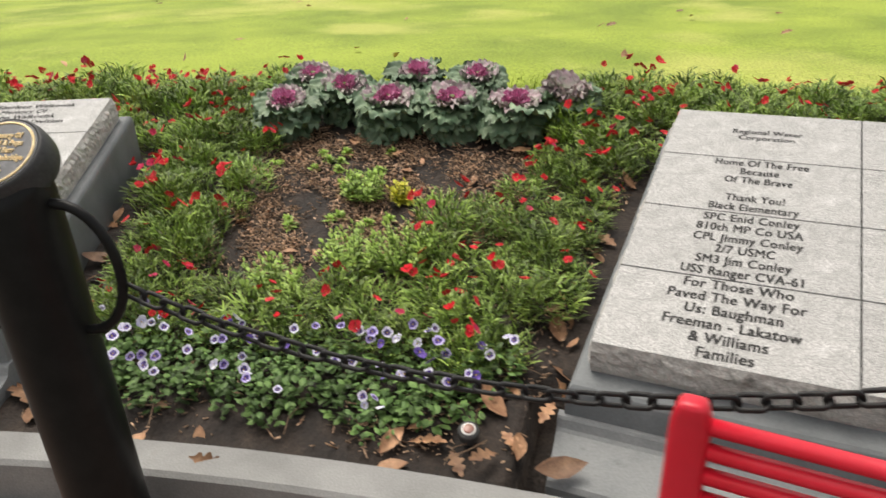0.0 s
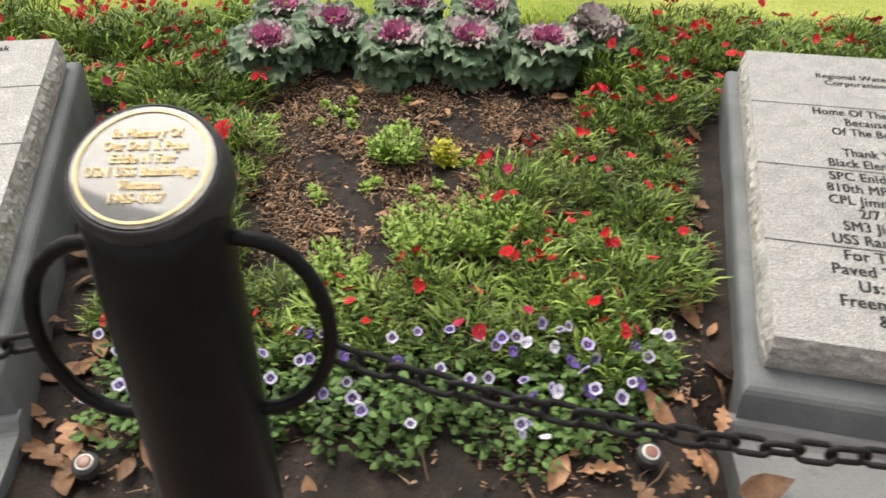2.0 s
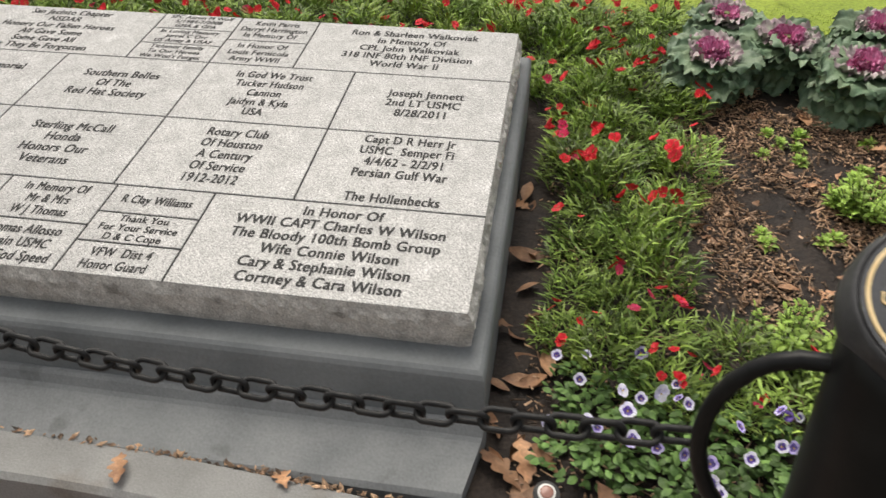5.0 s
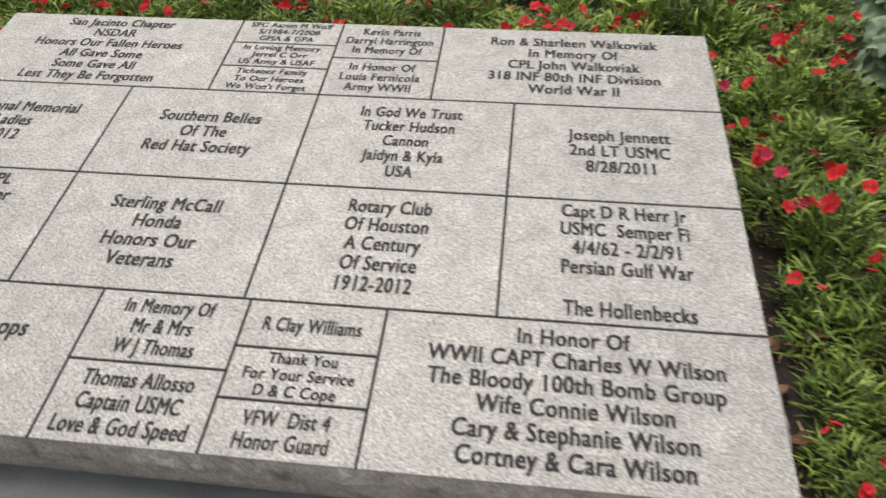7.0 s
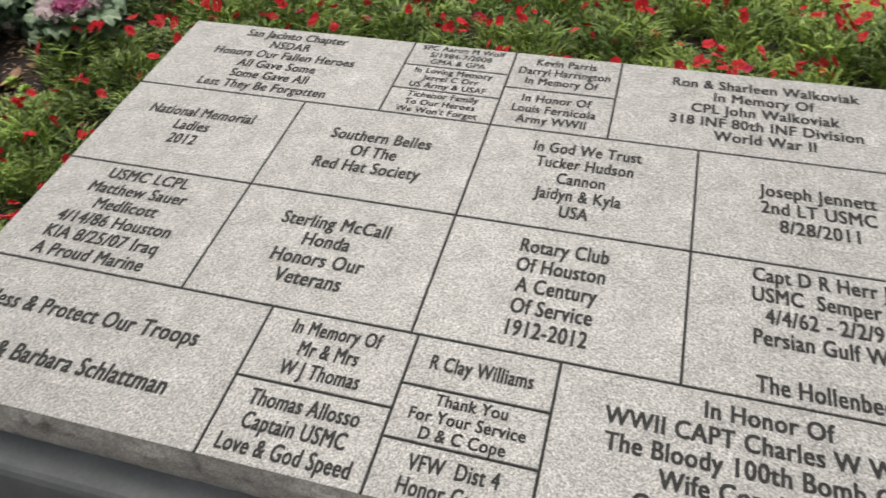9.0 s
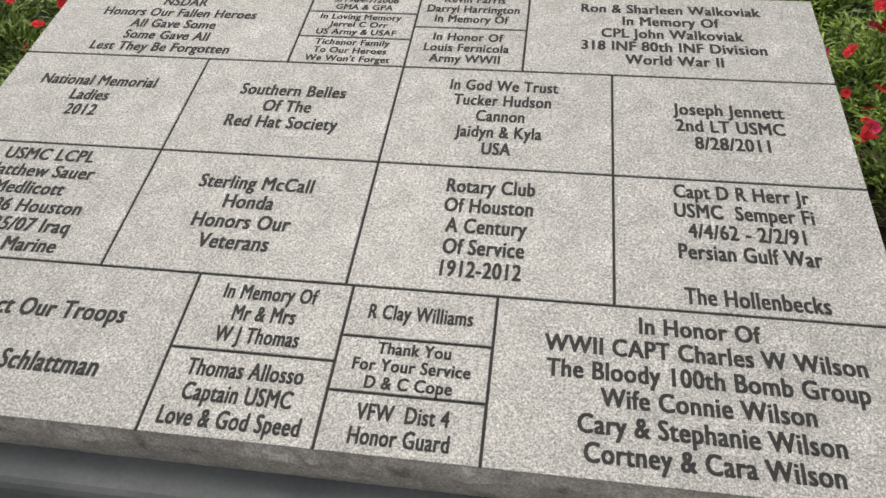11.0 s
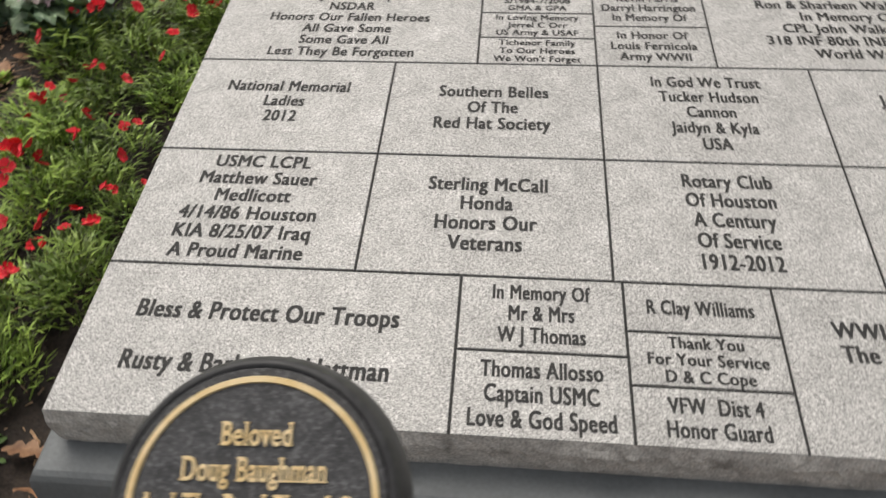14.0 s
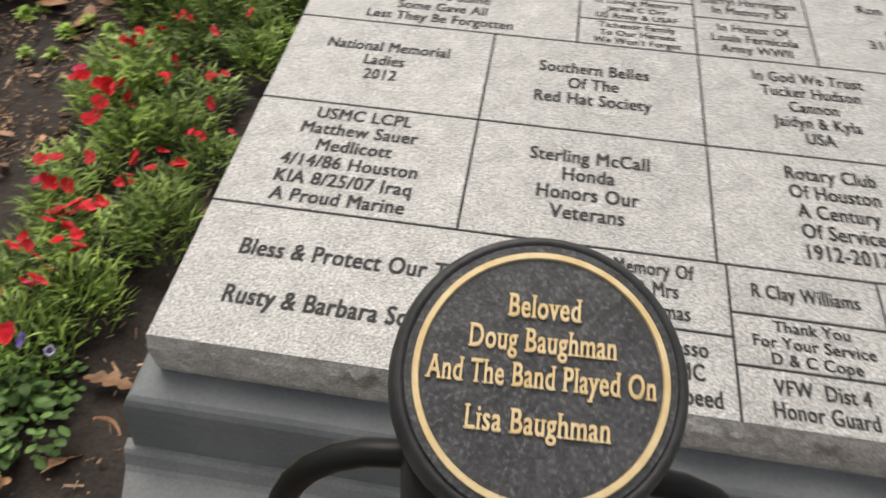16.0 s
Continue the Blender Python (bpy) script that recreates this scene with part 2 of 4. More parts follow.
ring("pavement", [0.01, 3, 5, 6.2, 7.055], [-0.03] * 5, SAND, label="sandy bedding of the brick pavement", category="pavement")
bed_r = [7.185 + 0.045 * i for i in range(61)]
ring("bed_soil", bed_r, [soil_z(r) - 0.005 for r in bed_r], SOIL, steps=520, a0=-38, a1=46, rough=0.016, label="dark damp soil of the raised flower bed", category="soil")
ring("bed_soil_far", bed_r[::6] + [9.9], [soil_z(r) - 0.005 for r in bed_r[::6] + [9.9]], SOIL, steps=160, a0=46, a1=322, label="dark soil of the flower bed", category="soil")
lz = soil_z(9.9)
ring("lawn", [9.8, 10.2, 11, 13, 16, 22, 40, 120, 900], [lz - 0.02, lz, lz + 0.02, lz + 0.04, lz + 0.05, lz, lz - 0.1, lz - 0.3, lz - 1], LAWN, steps=220, label="bright mown lawn with a few fallen leaves", category="lawn")


def kerb():
    bm = bmesh.new()
    a0, a1, n = -62, 62, 124
    prof = [(R_KERB_IN, -0.05), (R_KERB_IN, 0.108), (R_KERB_IN + 0.012, 0.12), (R_KERB_OUT - 0.008, 0.12), (R_KERB_OUT, 0.112), (R_KERB_OUT, -0.05)]
    rows = [[bm.verts.new(polar(r, a0 + (a1 - a0) * i / n, z + (0.0015 * noise.noise(Vector((i * 0.7, r * 40, 0))) if z > 0 else 0))) for r, z in prof] for i in range(n + 1)]
    for p, q in zip(rows, rows[1:]):
        for k in range(len(prof) - 1):
            bm.faces.new((p[k], p[k + 1], q[k + 1], q[k]))
    return bm


tagged(link_mesh("kerb", kerb(), CURB), "curved pale concrete kerb edging the flower bed", "kerb", kind="structure")

# ---- memorial stones ----
def rim_edges(faces):
    """The outline of a flat mesh, as directed edges."""
    seen = {}
    for f in faces:
        for a, b in zip(f, f[1:] + f[:1]):
            key = (min(a, b), max(a, b))
            seen[key] = None if key in seen else (a, b)
    return [e for e in seen.values() if e]


def line_mesh(text, track):
    """One line of bold lettering, one unit high: points, faces and its width."""
    cu = bpy.data.curves.new("line", "FONT")
    cu.body, cu.size, cu.align_x, cu.resolution_u = text, 1.0, "CENTER", 3
    cu.space_character = track
    tmp = bpy.data.objects.new("tmp", cu)
    me = bpy.data.meshes.new_from_object(tmp)
    bpy.data.objects.remove(tmp)
    n = len(me.vertices)
    co = np.empty(n * 3)
    me.vertices.foreach_get("co", co)
    co = co.reshape(n, 3)
    faces = [tuple(f.vertices) for f in me.polygons]
    bpy.data.meshes.remove(me)
    return co, faces, (co[:, 0].min(), co[:, 0].max())


def serifs(co, faces):
    """Small feet across the ends of upright strokes, as (x0, x1, y0, y1)."""
    edges = rim_edges(faces)
    after = {a: b for a, b in edges}
    before = {b: a for a, b in edges}
    out = []
    for a, b in edges:
        d = co[b] - co[a]
        if abs(d[1]) > 0.02 or not 0.04 < abs(d[0]) < 0.2 or a not in before or b not in after:
            continue
        p_, q_ = co[before[a]] - co[a], co[after[b]] - co[b]
        if p_[1] * q_[1] <= 0 or abs(p_[1]) < 1.2 * abs(p_[0]) or abs(q_[1]) < 1.2 * abs(q_[0]) or min(abs(p_[1]), abs(q_[1])) < 0.1:
            continue
        y, up = (co[a][1] + co[b][1]) / 2, math.copysign(0.045, p_[1])
        out.append((min(co[a][0], co[b][0]) - 0.08, max(co[a][0], co[b][0]) + 0.08, min(y, y + up), max(y, y + up)))
    for v in after:
        if v not in before:
            continue
        for one, two in ((before[v], after[v]), (after[v], before[v])):
            p_, q_ = co[one] - co[v], co[two] - co[v]
            if abs(p_[1]) > 0.2 and abs(p_[0]) < 0.03 and abs(q_[0]) >= 0.12 and abs(q_[1]) < 0.03:
                x0, x1 = sorted((co[v][0], co[v][0] - math.copysign(0.08, q_[0])))
                y0, y1 = sorted((co[v][1], co[v][1] + math.copysign(0.045, p_[1])))
                out.append((x0, x1, y0, y1))
    return out


def words(lines, width, spacing, parent, name, material, x=0.0, y=0.0, z=0.0, bold=0.037, depth=0.0009, track=1.07, feet=False):
    """Lines of lettering, each a part of its own, centred; width is the longest line's."""
    rows = [(i, line_mesh(t, track)) for i, t in enumerate(lines) if t]
    k = width / max(hi - lo for _, (_, _, (lo, hi)) in rows)
    middle = (len(lines) - 1) / 2
    for i, (co, faces, (lo, hi)) in rows:
        put = lambda px, py, pz: ((px - (lo + hi) / 2) * k, (py - 0.34) * spacing, pz)
        verts, polys = [], []
        for j, (dx, dy) in enumerate(((-bold, -0.014), (bold, -0.014), (-bold, 0.014), (bold, 0.014))):
            polys += [tuple(v + len(verts) for v in f) for f in faces]
            verts += [put(c[0] + dx, c[1] + dy, depth + 0.00012 * (j - 3)) for c in co]
        if depth > 0.001:
            n = len(co)
            for j in range(4):
                low = len(verts)
                verts += [(v[0], v[1], 0.0) for v in verts[j * n:(j + 1) * n]]
                polys += [(j * n + a, low + a, low + b, j * n + b) for a, b in rim_edges(faces)]
        if feet:
            for x0, x1, y0, y1 in serifs(co, faces):
                n = len(verts)
                verts += [put(px, py, pz) for pz in (depth + 0.0001, 0.0) for px, py in ((x0, y0), (x1, y0), (x1, y1), (x0, y1))]
                polys += [(n, n + 1, n + 2, n + 3)] + [(n + a, n + 4 + a, n + 4 + (a + 1) % 4, n + (a + 1) % 4) for a in range(4)]
        ob = raw(name, verts, polys, material, parent)
        ob.matrix_basis = Matrix.Translation((x, y + (middle - i) * spacing, z))


def tile(slab, x0, x1, y0, y1, body="", width=0.2, spacing=0.05, dx=0.0, dy=0.0):
    """One inscribed granite tile; corners in the slab's own plane."""
    g = 0.0026
    rim = lambda v: 0.0004 if min(abs(v - k) for k in (0.0, SW, SL, BW, BL)) < 1e-6 else g
    x0, x1, y0, y1 = x0 + rim(x0) - g, x1 - rim(x1) + g, y0 + rim(y0) - g, y1 - rim(y1) + g
    bm = bmesh.new()
    w, h = (x1 - x0) / 2 - g, (y1 - y0) / 2 - g
    b = 0.0012
    rows = [[bm.verts.new((sx * (w - i), sy * (h - i), z)) for sx, sy in ((-1, -1), (1, -1), (1, 1), (-1, 1))] for i, z in ((0, -0.0028), (0, -b), (b, 0))]
    for p, q in zip(rows, rows[1:]):
        for k in range(4):
            bm.faces.new((p[k], p[(k + 1) % 4], q[(k + 1) % 4], q[k]))
    bm.faces.new(rows[-1])
    t = part("tile", bm, GRANITE, slab)
    t.matrix_basis = Matrix.Translation(((x0 + x1) / 2, (y0 + y1) / 2, 0))
    if body:
        words(body.split("\n"), width, spacing, t, "inscription", LETTER, dx, dy)
    return t


def slab_body(w, l, th):
    """The slab under the tiles, with split rock faces all round."""
    bm = bmesh.new()
    step, levels = 0.011, 9
    outline = []
    for (xa, ya), (xb, yb), nrm in (((0, 0), (w, 0), (0, -1)), ((w, 0), (w, l), (1, 0)), ((w, l), (0, l), (0, 1)), ((0, l), (0, 0), (-1, 0))):
        k = int(math.hypot(xb - xa, yb - ya) / step)
        outline += [(xa + (xb - xa) * i / k, ya + (yb - ya) * i / k, nrm) for i in range(k)]
    rows = []
    for j in range(levels):
        f = j / (levels - 1)
        row = []
        for x, y, (nx, ny) in outline:
            v = Vector((x * 9, y * 9, f * 0.9 + w))
            d = 0.009 * noise.noise(v) + 0.010 * (0.5 - abs(noise.noise(v * 2.6))) + 0.007 * noise.noise(Vector((v.x * 6, v.y * 6, v.z * 9)))
            d = (d + 0.005) * min(1.0, f * 4) * (1 - 0.85 * f ** 4) + 0.006 * f
            row.append(bm.verts.new((min(max(x, 0), w) + nx * d, y + ny * d, -0.0015 - f * th)))
        rows.append(row)
    n = len(outline)
    for p, q in zip(rows, rows[1:]):
        for i in range(n):
            bm.faces.new((p[i], q[i], q[(i + 1) % n], p[(i + 1) % n]))
    top = [bm.verts.new((v.co.x, v.co.y, -0.0030)) for v in rows[0]]
    cap = bm.faces.new(top)
    cap.material_index = 1
    for i in range(n):
        f = bm.faces.new((top[i], rows[0][i], rows[0][(i + 1) % n], top[(i + 1) % n]))
    bm.faces.new(rows[-1][::-1])
    bmesh.ops.recalc_face_normals(bm, faces=bm.faces[:])
    for f in bm.faces:
        f.smooth = False
    return bm


def pedestal(m, w, l, slope, front, reach, thick, step, foot, name_label):
    """The cement base: an upper block that follows the stone's slope, and a sloping plinth before it."""
    base = empty("pedestal", m, name_label, "pedestal", "pedestals of the stones")
    bm = bmesh.new()
    x0, x1, y0, y1 = -0.048, w + 0.048, -0.055, l * math.cos(slope) + 0.07
    top = lambda y: front - thick - 0.004 + y * math.tan(slope)
    rings = []
    for inset, dz, flat in ((-0.004, None, True), (-0.001, -0.034, False), (0.001, -0.018, False), (0.006, -0.008, False), (0.014, -0.002, False), (0.03, 0.0, False), (0.06, 0.0, False)):
        row = []
        for x, y in ((x0 + inset, y0 + inset), (x1 - inset, y0 + inset), (x1 - inset, y1 - inset), (x0 + inset, y1 - inset)):
            row.append(bm.verts.new((x, y, -0.03 if flat else top(y) + dz)))
        rings.append(row)
    for p, q in zip(rings, rings[1:]):
        for k in range(4):
            bm.faces.new((p[k], p[(k + 1) % 4], q[(k + 1) % 4], q[k]))
    bm.faces.new(rings[-1])
    part("upper_block", bm, CEMENT, base, "dark grey cement with a rounded pale upper edge")
    bm = bmesh.new()
    xs = (x0 - 0.02, x1 + 0.01)
    prof = [(y0 + 0.01, step), (y0 - 0.012, step - 0.003), (y0 - 0.018, step - 0.010), (y0 - 0.027, step - 0.032), (y0 - 0.036, step - 0.040), (y0 - reach, foot), (y0 - reach - 0.01, foot - 0.012), (y0 - reach - 0.01, -0.06), (y0 + 0.01, -0.06)]
    ends = [[bm.verts.new((x + s_ * 0.035 * min(max((y0 - y) / reach, 0), 1), y, z)) for y, z in prof] for x, s_ in zip(xs, (1, -1))]
    for k in range(len(prof)):
        bm.faces.new((ends[0][k], ends[1][k], ends[1][(k + 1) % 9], ends[0][(k + 1) % 9]))
    bm.faces.new(ends[0])
    bm.faces.new(ends[1][::-1])
    bmesh.ops.recalc_face_normals(bm, faces=bm.faces[:])
    part("plinth", bm, PLINTH, base, "paler sloping cement plinth")
    return base


SLOPE_A = 0.2075
SW, SL, C = 1.993, 1.315, 0.4983
BW, BL, SLOPE_B = 1.96, 1.385, 0.242
ROW = SL / 4
front_a, front_b = 0.452, 0.334
at_a = Matrix.Translation((-3.151, 2.283, 0))
pedestal(at_a, SW, SL, SLOPE_A, front_a, 0.145, 0.104, 0.205, 0.118, "grey cement pedestal under the wide inscribed stone")
stone = empty("memorial_stone", Matrix.Translation((-3.151, 2.283, front_a)) @ Matrix.Rotation(SLOPE_A, 4, "X"),
              "wide sloping light grey granite stone of inscribed tiles", "memorial stone", "memorial stones")
part("slab", slab_body(SW, SL, 0.104), [ROCK, JOINT], stone, "grey granite slab with rough split edges")
r4, r3, r2, r1, r0 = 0.0, ROW, 2 * ROW, 3 * ROW, SL
c0, c1, c2, c3, c4 = 0.0, C, 2 * C, 3 * C, SW
p, p4, q = 1.41 * C, 1.420 * C, 2.578 * C
mid = c2 + 0.016
th, hf = ROW / 3, ROW / 2
for spec in (
    (c0, p, r1, r0, "San Jacinto Chapter\nNSDAR\nHonors Our Fallen Heroes\nAll Gave Some\nSome Gave All\nLest They Be Forgotten", 0.43, 0.0505),
    (p, c2, r1 + 2 * th, r0, "SPC Aaron M Wolf\n5/1984-7/2008\nGMA & GPA", 0.235, 0.033),
    (p, c2, r1 + th, r1 + 2 * th, "In Loving Memory\nJerrel C Orr\nUS Army & USAF", 0.215, 0.033),
    (p, c2, r1, r1 + th, "Tichenor Family\nTo Our Heroes\nWe Won't Forget", 0.215, 0.033),
    (c2, q, r1 + hf, r0, "Kevin Parris\nDarryl Harrington\nIn Memory Of", 0.24, 0.044),
    (c2, q, r1, r1 + hf, "In Honor Of\nLouis Fernicola\nArmy WWII", 0.21, 0.044),
    (q, c4, r1, r0, "Ron & Sharleen Walkoviak\nIn Memory Of\nCPL John Walkoviak\n318 INF 80th INF Division\nWorld War II", 0.44, 0.052),
    (c0, c1, r2, r1, "National Memorial\nLadies\n2012", 0.30, 0.054, 0, 0.008),
    (c1, c2, r2, r1, "Southern Belles\nOf The\nRed Hat Society", 0.265, 0.056),
    (c2, c3, r2, r1, "In God We Trust\nTucker Hudson\nCannon\nJaidyn & Kyla\nUSA", 0.25, 0.053),
    (c3, c4, r2, r1, "Joseph Jennett\n2nd LT USMC\n8/28/2011", 0.235, 0.054),
    (c0, c1, r3, r2, "USMC LCPL\nMatthew Sauer\nMedlicott\n4/14/86 Houston\nKIA 8/25/07 Iraq\nA Proud Marine", 0.292, 0.051),
    (c1, c2, r3, r2, "Sterling McCall\nHonda\nHonors Our\nVeterans", 0.25, 0.054, 0, -0.002),
    (c2, c3, r3, r2, "Rotary Club\nOf Houston\nA Century\nOf Service\n1912-2012", 0.181, 0.054),
    (c3, c4, r3, r2, "Capt D R Herr Jr\nUSMC  Semper Fi\n4/4/62 - 2/2/91\nPersian Gulf War\n\nThe Hollenbecks", 0.262, 0.052),
    (c0, p4, r4, r3, "Bless & Protect Our Troops\n\nRusty & Barbara Schlattman", 0.50, 0.056, -0.004, 0.002),
    (p4, mid, r4 + hf, r3, "In Memory Of\nMr & Mrs\nW J Thomas", 0.18, 0.047),
    (p4, mid, r4, r4 + hf, "Thomas Allosso\nCaptain USMC\nLove & God Speed", 0.246, 0.047),
    (mid, q, r4 + 2 * th, r3, "R Clay Williams", 0.19, 0.045),
    (mid, q, r4 + th, r4 + 2 * th, "Thank You\nFor Your Service\nD & C Cope", 0.205, 0.034),
    (mid, q, r4, r4 + th, "VFW  Dist 4\nHonor Guard", 0.165, 0.043),
    (q, c4, r4, r3, "In Honor Of\nWWII CAPT Charles W Wilson\nThe Bloody 100th Bomb Group\nWife Connie Wilson\nCary & Stephanie Wilson\nCortney & Cara Wilson", 0.53, 0.0490, 0, 0.004),
):
    tile(stone, *spec)

turn_b = Matrix.Translation((0.597, 1.939, 0)) @ Matrix.Rotation(radians(-28.2), 4, "Z")
pedestal(turn_b, BW, BL, SLOPE_B, front_b, 0.21, 0.104, 0.125, 0.062, "grey cement pedestal under the second inscribed stone")
stone_b = empty("memorial_stone", turn_b @ Matrix.Translation((0, 0, front_b)) @ Matrix.Rotation(SLOPE_B, 4, "X"),
                "sloping light grey granite stone with few inscriptions beside the red bench", "memorial stone", "memorial stones")
part("slab", slab_body(BW, BL, 0.104), [ROCK, JOINT], stone_b, "grey granite slab with rough split edges")
rb, d = BL / 4, 0.645
for spec in (
    (0, d, 3 * rb, BL, "Regional Water\nCorporation", 0.235, 0.045, 0.015, 0),
    (0, d, 2 * rb, 3 * rb, "Home Of The Free\nBecause\nOf The Brave\n\nThank You!\nBlack Elementary", 0.30, 0.056, 0.015, 0),
    (0, d, rb, 2 * rb, "SPC Enid Conley\n810th MP Co USA\nCPL Jimmy Conley\n2/7 USMC\nSM3 Jim Conley\nUSS Ranger CVA-61", 0.33, 0.056, 0.015, 0),
    (0, d, 0, rb, "For Those Who\nPaved The Way For\nUs: Baughman\nFreeman - Lakatow\n& Williams\nFamilies", 0.36, 0.056, 0.015, 0.005),
    (d, 2 * d, 3 * rb, BL), (d, 2 * d, 2 * rb, 3 * rb), (d, 2 * d, rb, 2 * rb), (d, 2 * d, 0, rb),
    (2 * d, BW, 3 * rb, BL), (2 * d, BW, 2 * rb, 3 * rb), (2 * d, BW, rb, 2 * rb), (2 * d, BW, 0, rb),
):
    tile(stone_b, *spec)

# ---- bollards and chains ----
TILT = radians(33)


def bollard(deg, top_z, k_, plate, lines, widths, label, r=R_POST, lean=0.0):
    m = Matrix.Translation(polar(r, deg)) @ Matrix.Rotation(radians(-deg), 4, "Z")
    m = m @ Matrix.Translation((0, 0, top_z)) @ Matrix.Rotation(radians(lean), 4, "X") @ Matrix.Rotation(radians(-0.9 * lean), 4, "Y") @ Matrix.Translation((0, 0, -top_z))
    post = empty("bollard", m, label, "bollard", "bollards with chains")
    bm = bmesh.new()
    rows = []
    for r, z, bend in ((0.086, 0.0, 0.0), (0.086, top_z - 0.26, 0.0), (0.086, top_z - 0.17, 0.25), (0.0865, top_z - 0.105, 0.65), (0.0865, top_z - 0.05, 1.0), (0.0865, top_z - 0.022, 1.0)):
        t = TILT * bend
        rows.append([bm.verts.new((r * math.cos(k), r * math.sin(k) * math.cos(t), z + r * math.sin(k) * math.sin(t))) for k in (2 * math.pi * i / 44 for i in range(44))])
    for p_, q_ in zip(rows, rows[1:]):
        for i in range(44):
            bm.faces.new((p_[i], p_[(i + 1) % 44], q_[(i + 1) % 44], q_[i]))
    bm.faces.new(rows[-1])
    smooth(part("shaft", bm, BLACK, post))
    rim = [(0.0868, -0.068, 0), (0.0935, -0.062, 0), (0.0978, -0.050, 0), (0.0990, -0.038, 0), (0.0985, -0.024, 0), (0.0965, -0.010, 0), (0.0935, -0.001, 0), (0.0905, 0.0036, 0), (0.0880, 0.0036, 0), (0.0864, 0.001, 0)]
    cap = smooth(part("cap", lathe(rim, 52), RIM, post, "dull black slanted cap"))
    cap.matrix_basis = Matrix.Translation((0, 0, top_z)) @ Matrix.Rotation(TILT, 4, "X") @ Matrix.Scale(k_, 4)
    face = part("plaque", lathe([(0.0855, -0.002, 0), (0.0865, 0.003, 0), (0.0855, 0.0045, 0)], 64), plate, post, "black plaque with raised gold lettering")
    face.matrix_basis = Matrix.Translation((0, 0, top_z)) @ Matrix.Rotation(TILT, 4, "X") @ Matrix.Scale(k_, 4)
    bm = bmesh.new()
    rows = []
    for r, z in ((0.0762, 0.0046), (0.0768, 0.0066), (0.0804, 0.0066), (0.0810, 0.0046)):
        rows.append([bm.verts.new((r * math.cos(a), r * math.sin(a), z)) for a in (2 * math.pi * i / 72 for i in range(72))])
    for a, b in zip(rows, rows[1:]):
        for i in range(72):
            bm.faces.new((a[i], a[i - 1], b[i - 1], b[i]))
    part("ring", bm, GOLD, face, "gold ring")
    for body, w, y in lines:
        words([body], w, widths, face, "lettering", GOLD, 0, y, 0.0046, 0.016, 0.0022, 1.08, True)
    for s in (-1, 1):
        bm = bmesh.new()
        pts = [(s * 0.078, 0, top_z - 0.096)]
        for i in range(15):
            a = math.pi * (0.5 - i / 14)
            pts.append((s * (0.085 + 0.106 * math.cos(a) ** 0.9 if math.cos(a) > 0.01 else s * 0.085 if s > 0 else s * 0.085), 0, top_z - 0.234 + 0.139 * math.sin(a)))
        pts = [(s * abs(x), y, z) for x, y, z in pts] + [(s * 0.078, 0, top_z - 0.374)]
        smooth(part("chain_loop", tube(bm, pts, 0.0107, 10), BLACK, post))
    smooth(part("foot_collar", lathe([(0.118, 0.0, 0), (0.118, 0.012, 0), (0.112, 0.018, 0), (0.094, 0.022, 0), (0.09, 0.05, 0), (0.086, 0.055, 0)], 40), BLACK, post))
    for k in range(4):
        bm = lathe([(0.009, 0.018, 0), (0.009, 0.027, 0), (0.006, 0.031, 0)], 6)
        o = part("bolt", bm, BOLT, post, "bare steel bolt head")
        o.matrix_basis = pose(0.103 * math.cos(radians(45 + 90 * k)), 0.103 * math.sin(radians(45 + 90 * k)), 0)
    return post


G = 0.0183
bollard(12.76, 1.009, 0.965, PLATE, [("In Memory Of", 0.083, 2.5 * G), ("Our Dad & Pops", 0.100, 1.5 * G), ("Eddie N Farr", 0.078, 0.5 * G), ("USN USS Bainbridge", 0.132, -0.5 * G), ("Vietnam", 0.050, -1.5 * G), ("1965-1967", 0.064, -2.5 * G)], 0.0185,
        "black round bollard with a slanted family memorial plaque", 6.884, 1.5)
bollard(-2.98, 1.047, 0.99, PLATE_WORN, [("Beloved", 0.045, 0.0435), ("Doug Baughman", 0.092, 0.0215), ("And The Band Played On", 0.142, -0.001), ("Lisa Baughman", 0.088, -0.0295)], 0.0215,
        "black round bollard with a slanted gold-lettered plaque", 6.888)
bollard(28.3, 1.03, 1.0, PLATE, [], 0.02, "black round bollard behind the red bench")
bollard(-18.4, 1.03, 1.0, PLATE, [], 0.02, "black round bollard holding the chain's far end")


def link_bm():
    bm = bmesh.new()
    pts = []
    for i in range(16):
        a = 2 * math.pi * i / 16
        pts.append((0.0135 * math.sin(a), (0.0125 if math.cos(a) > 0 else -0.0125) + 0.0135 * math.cos(a), 0))
    return tube(bm, pts, 0.0046, 7, closed=True)


LINK = link_mesh("link", link_bm(), CHAIN)
smooth(LINK)
LINK_MESH = LINK.data
bpy.data.objects.remove(LINK)


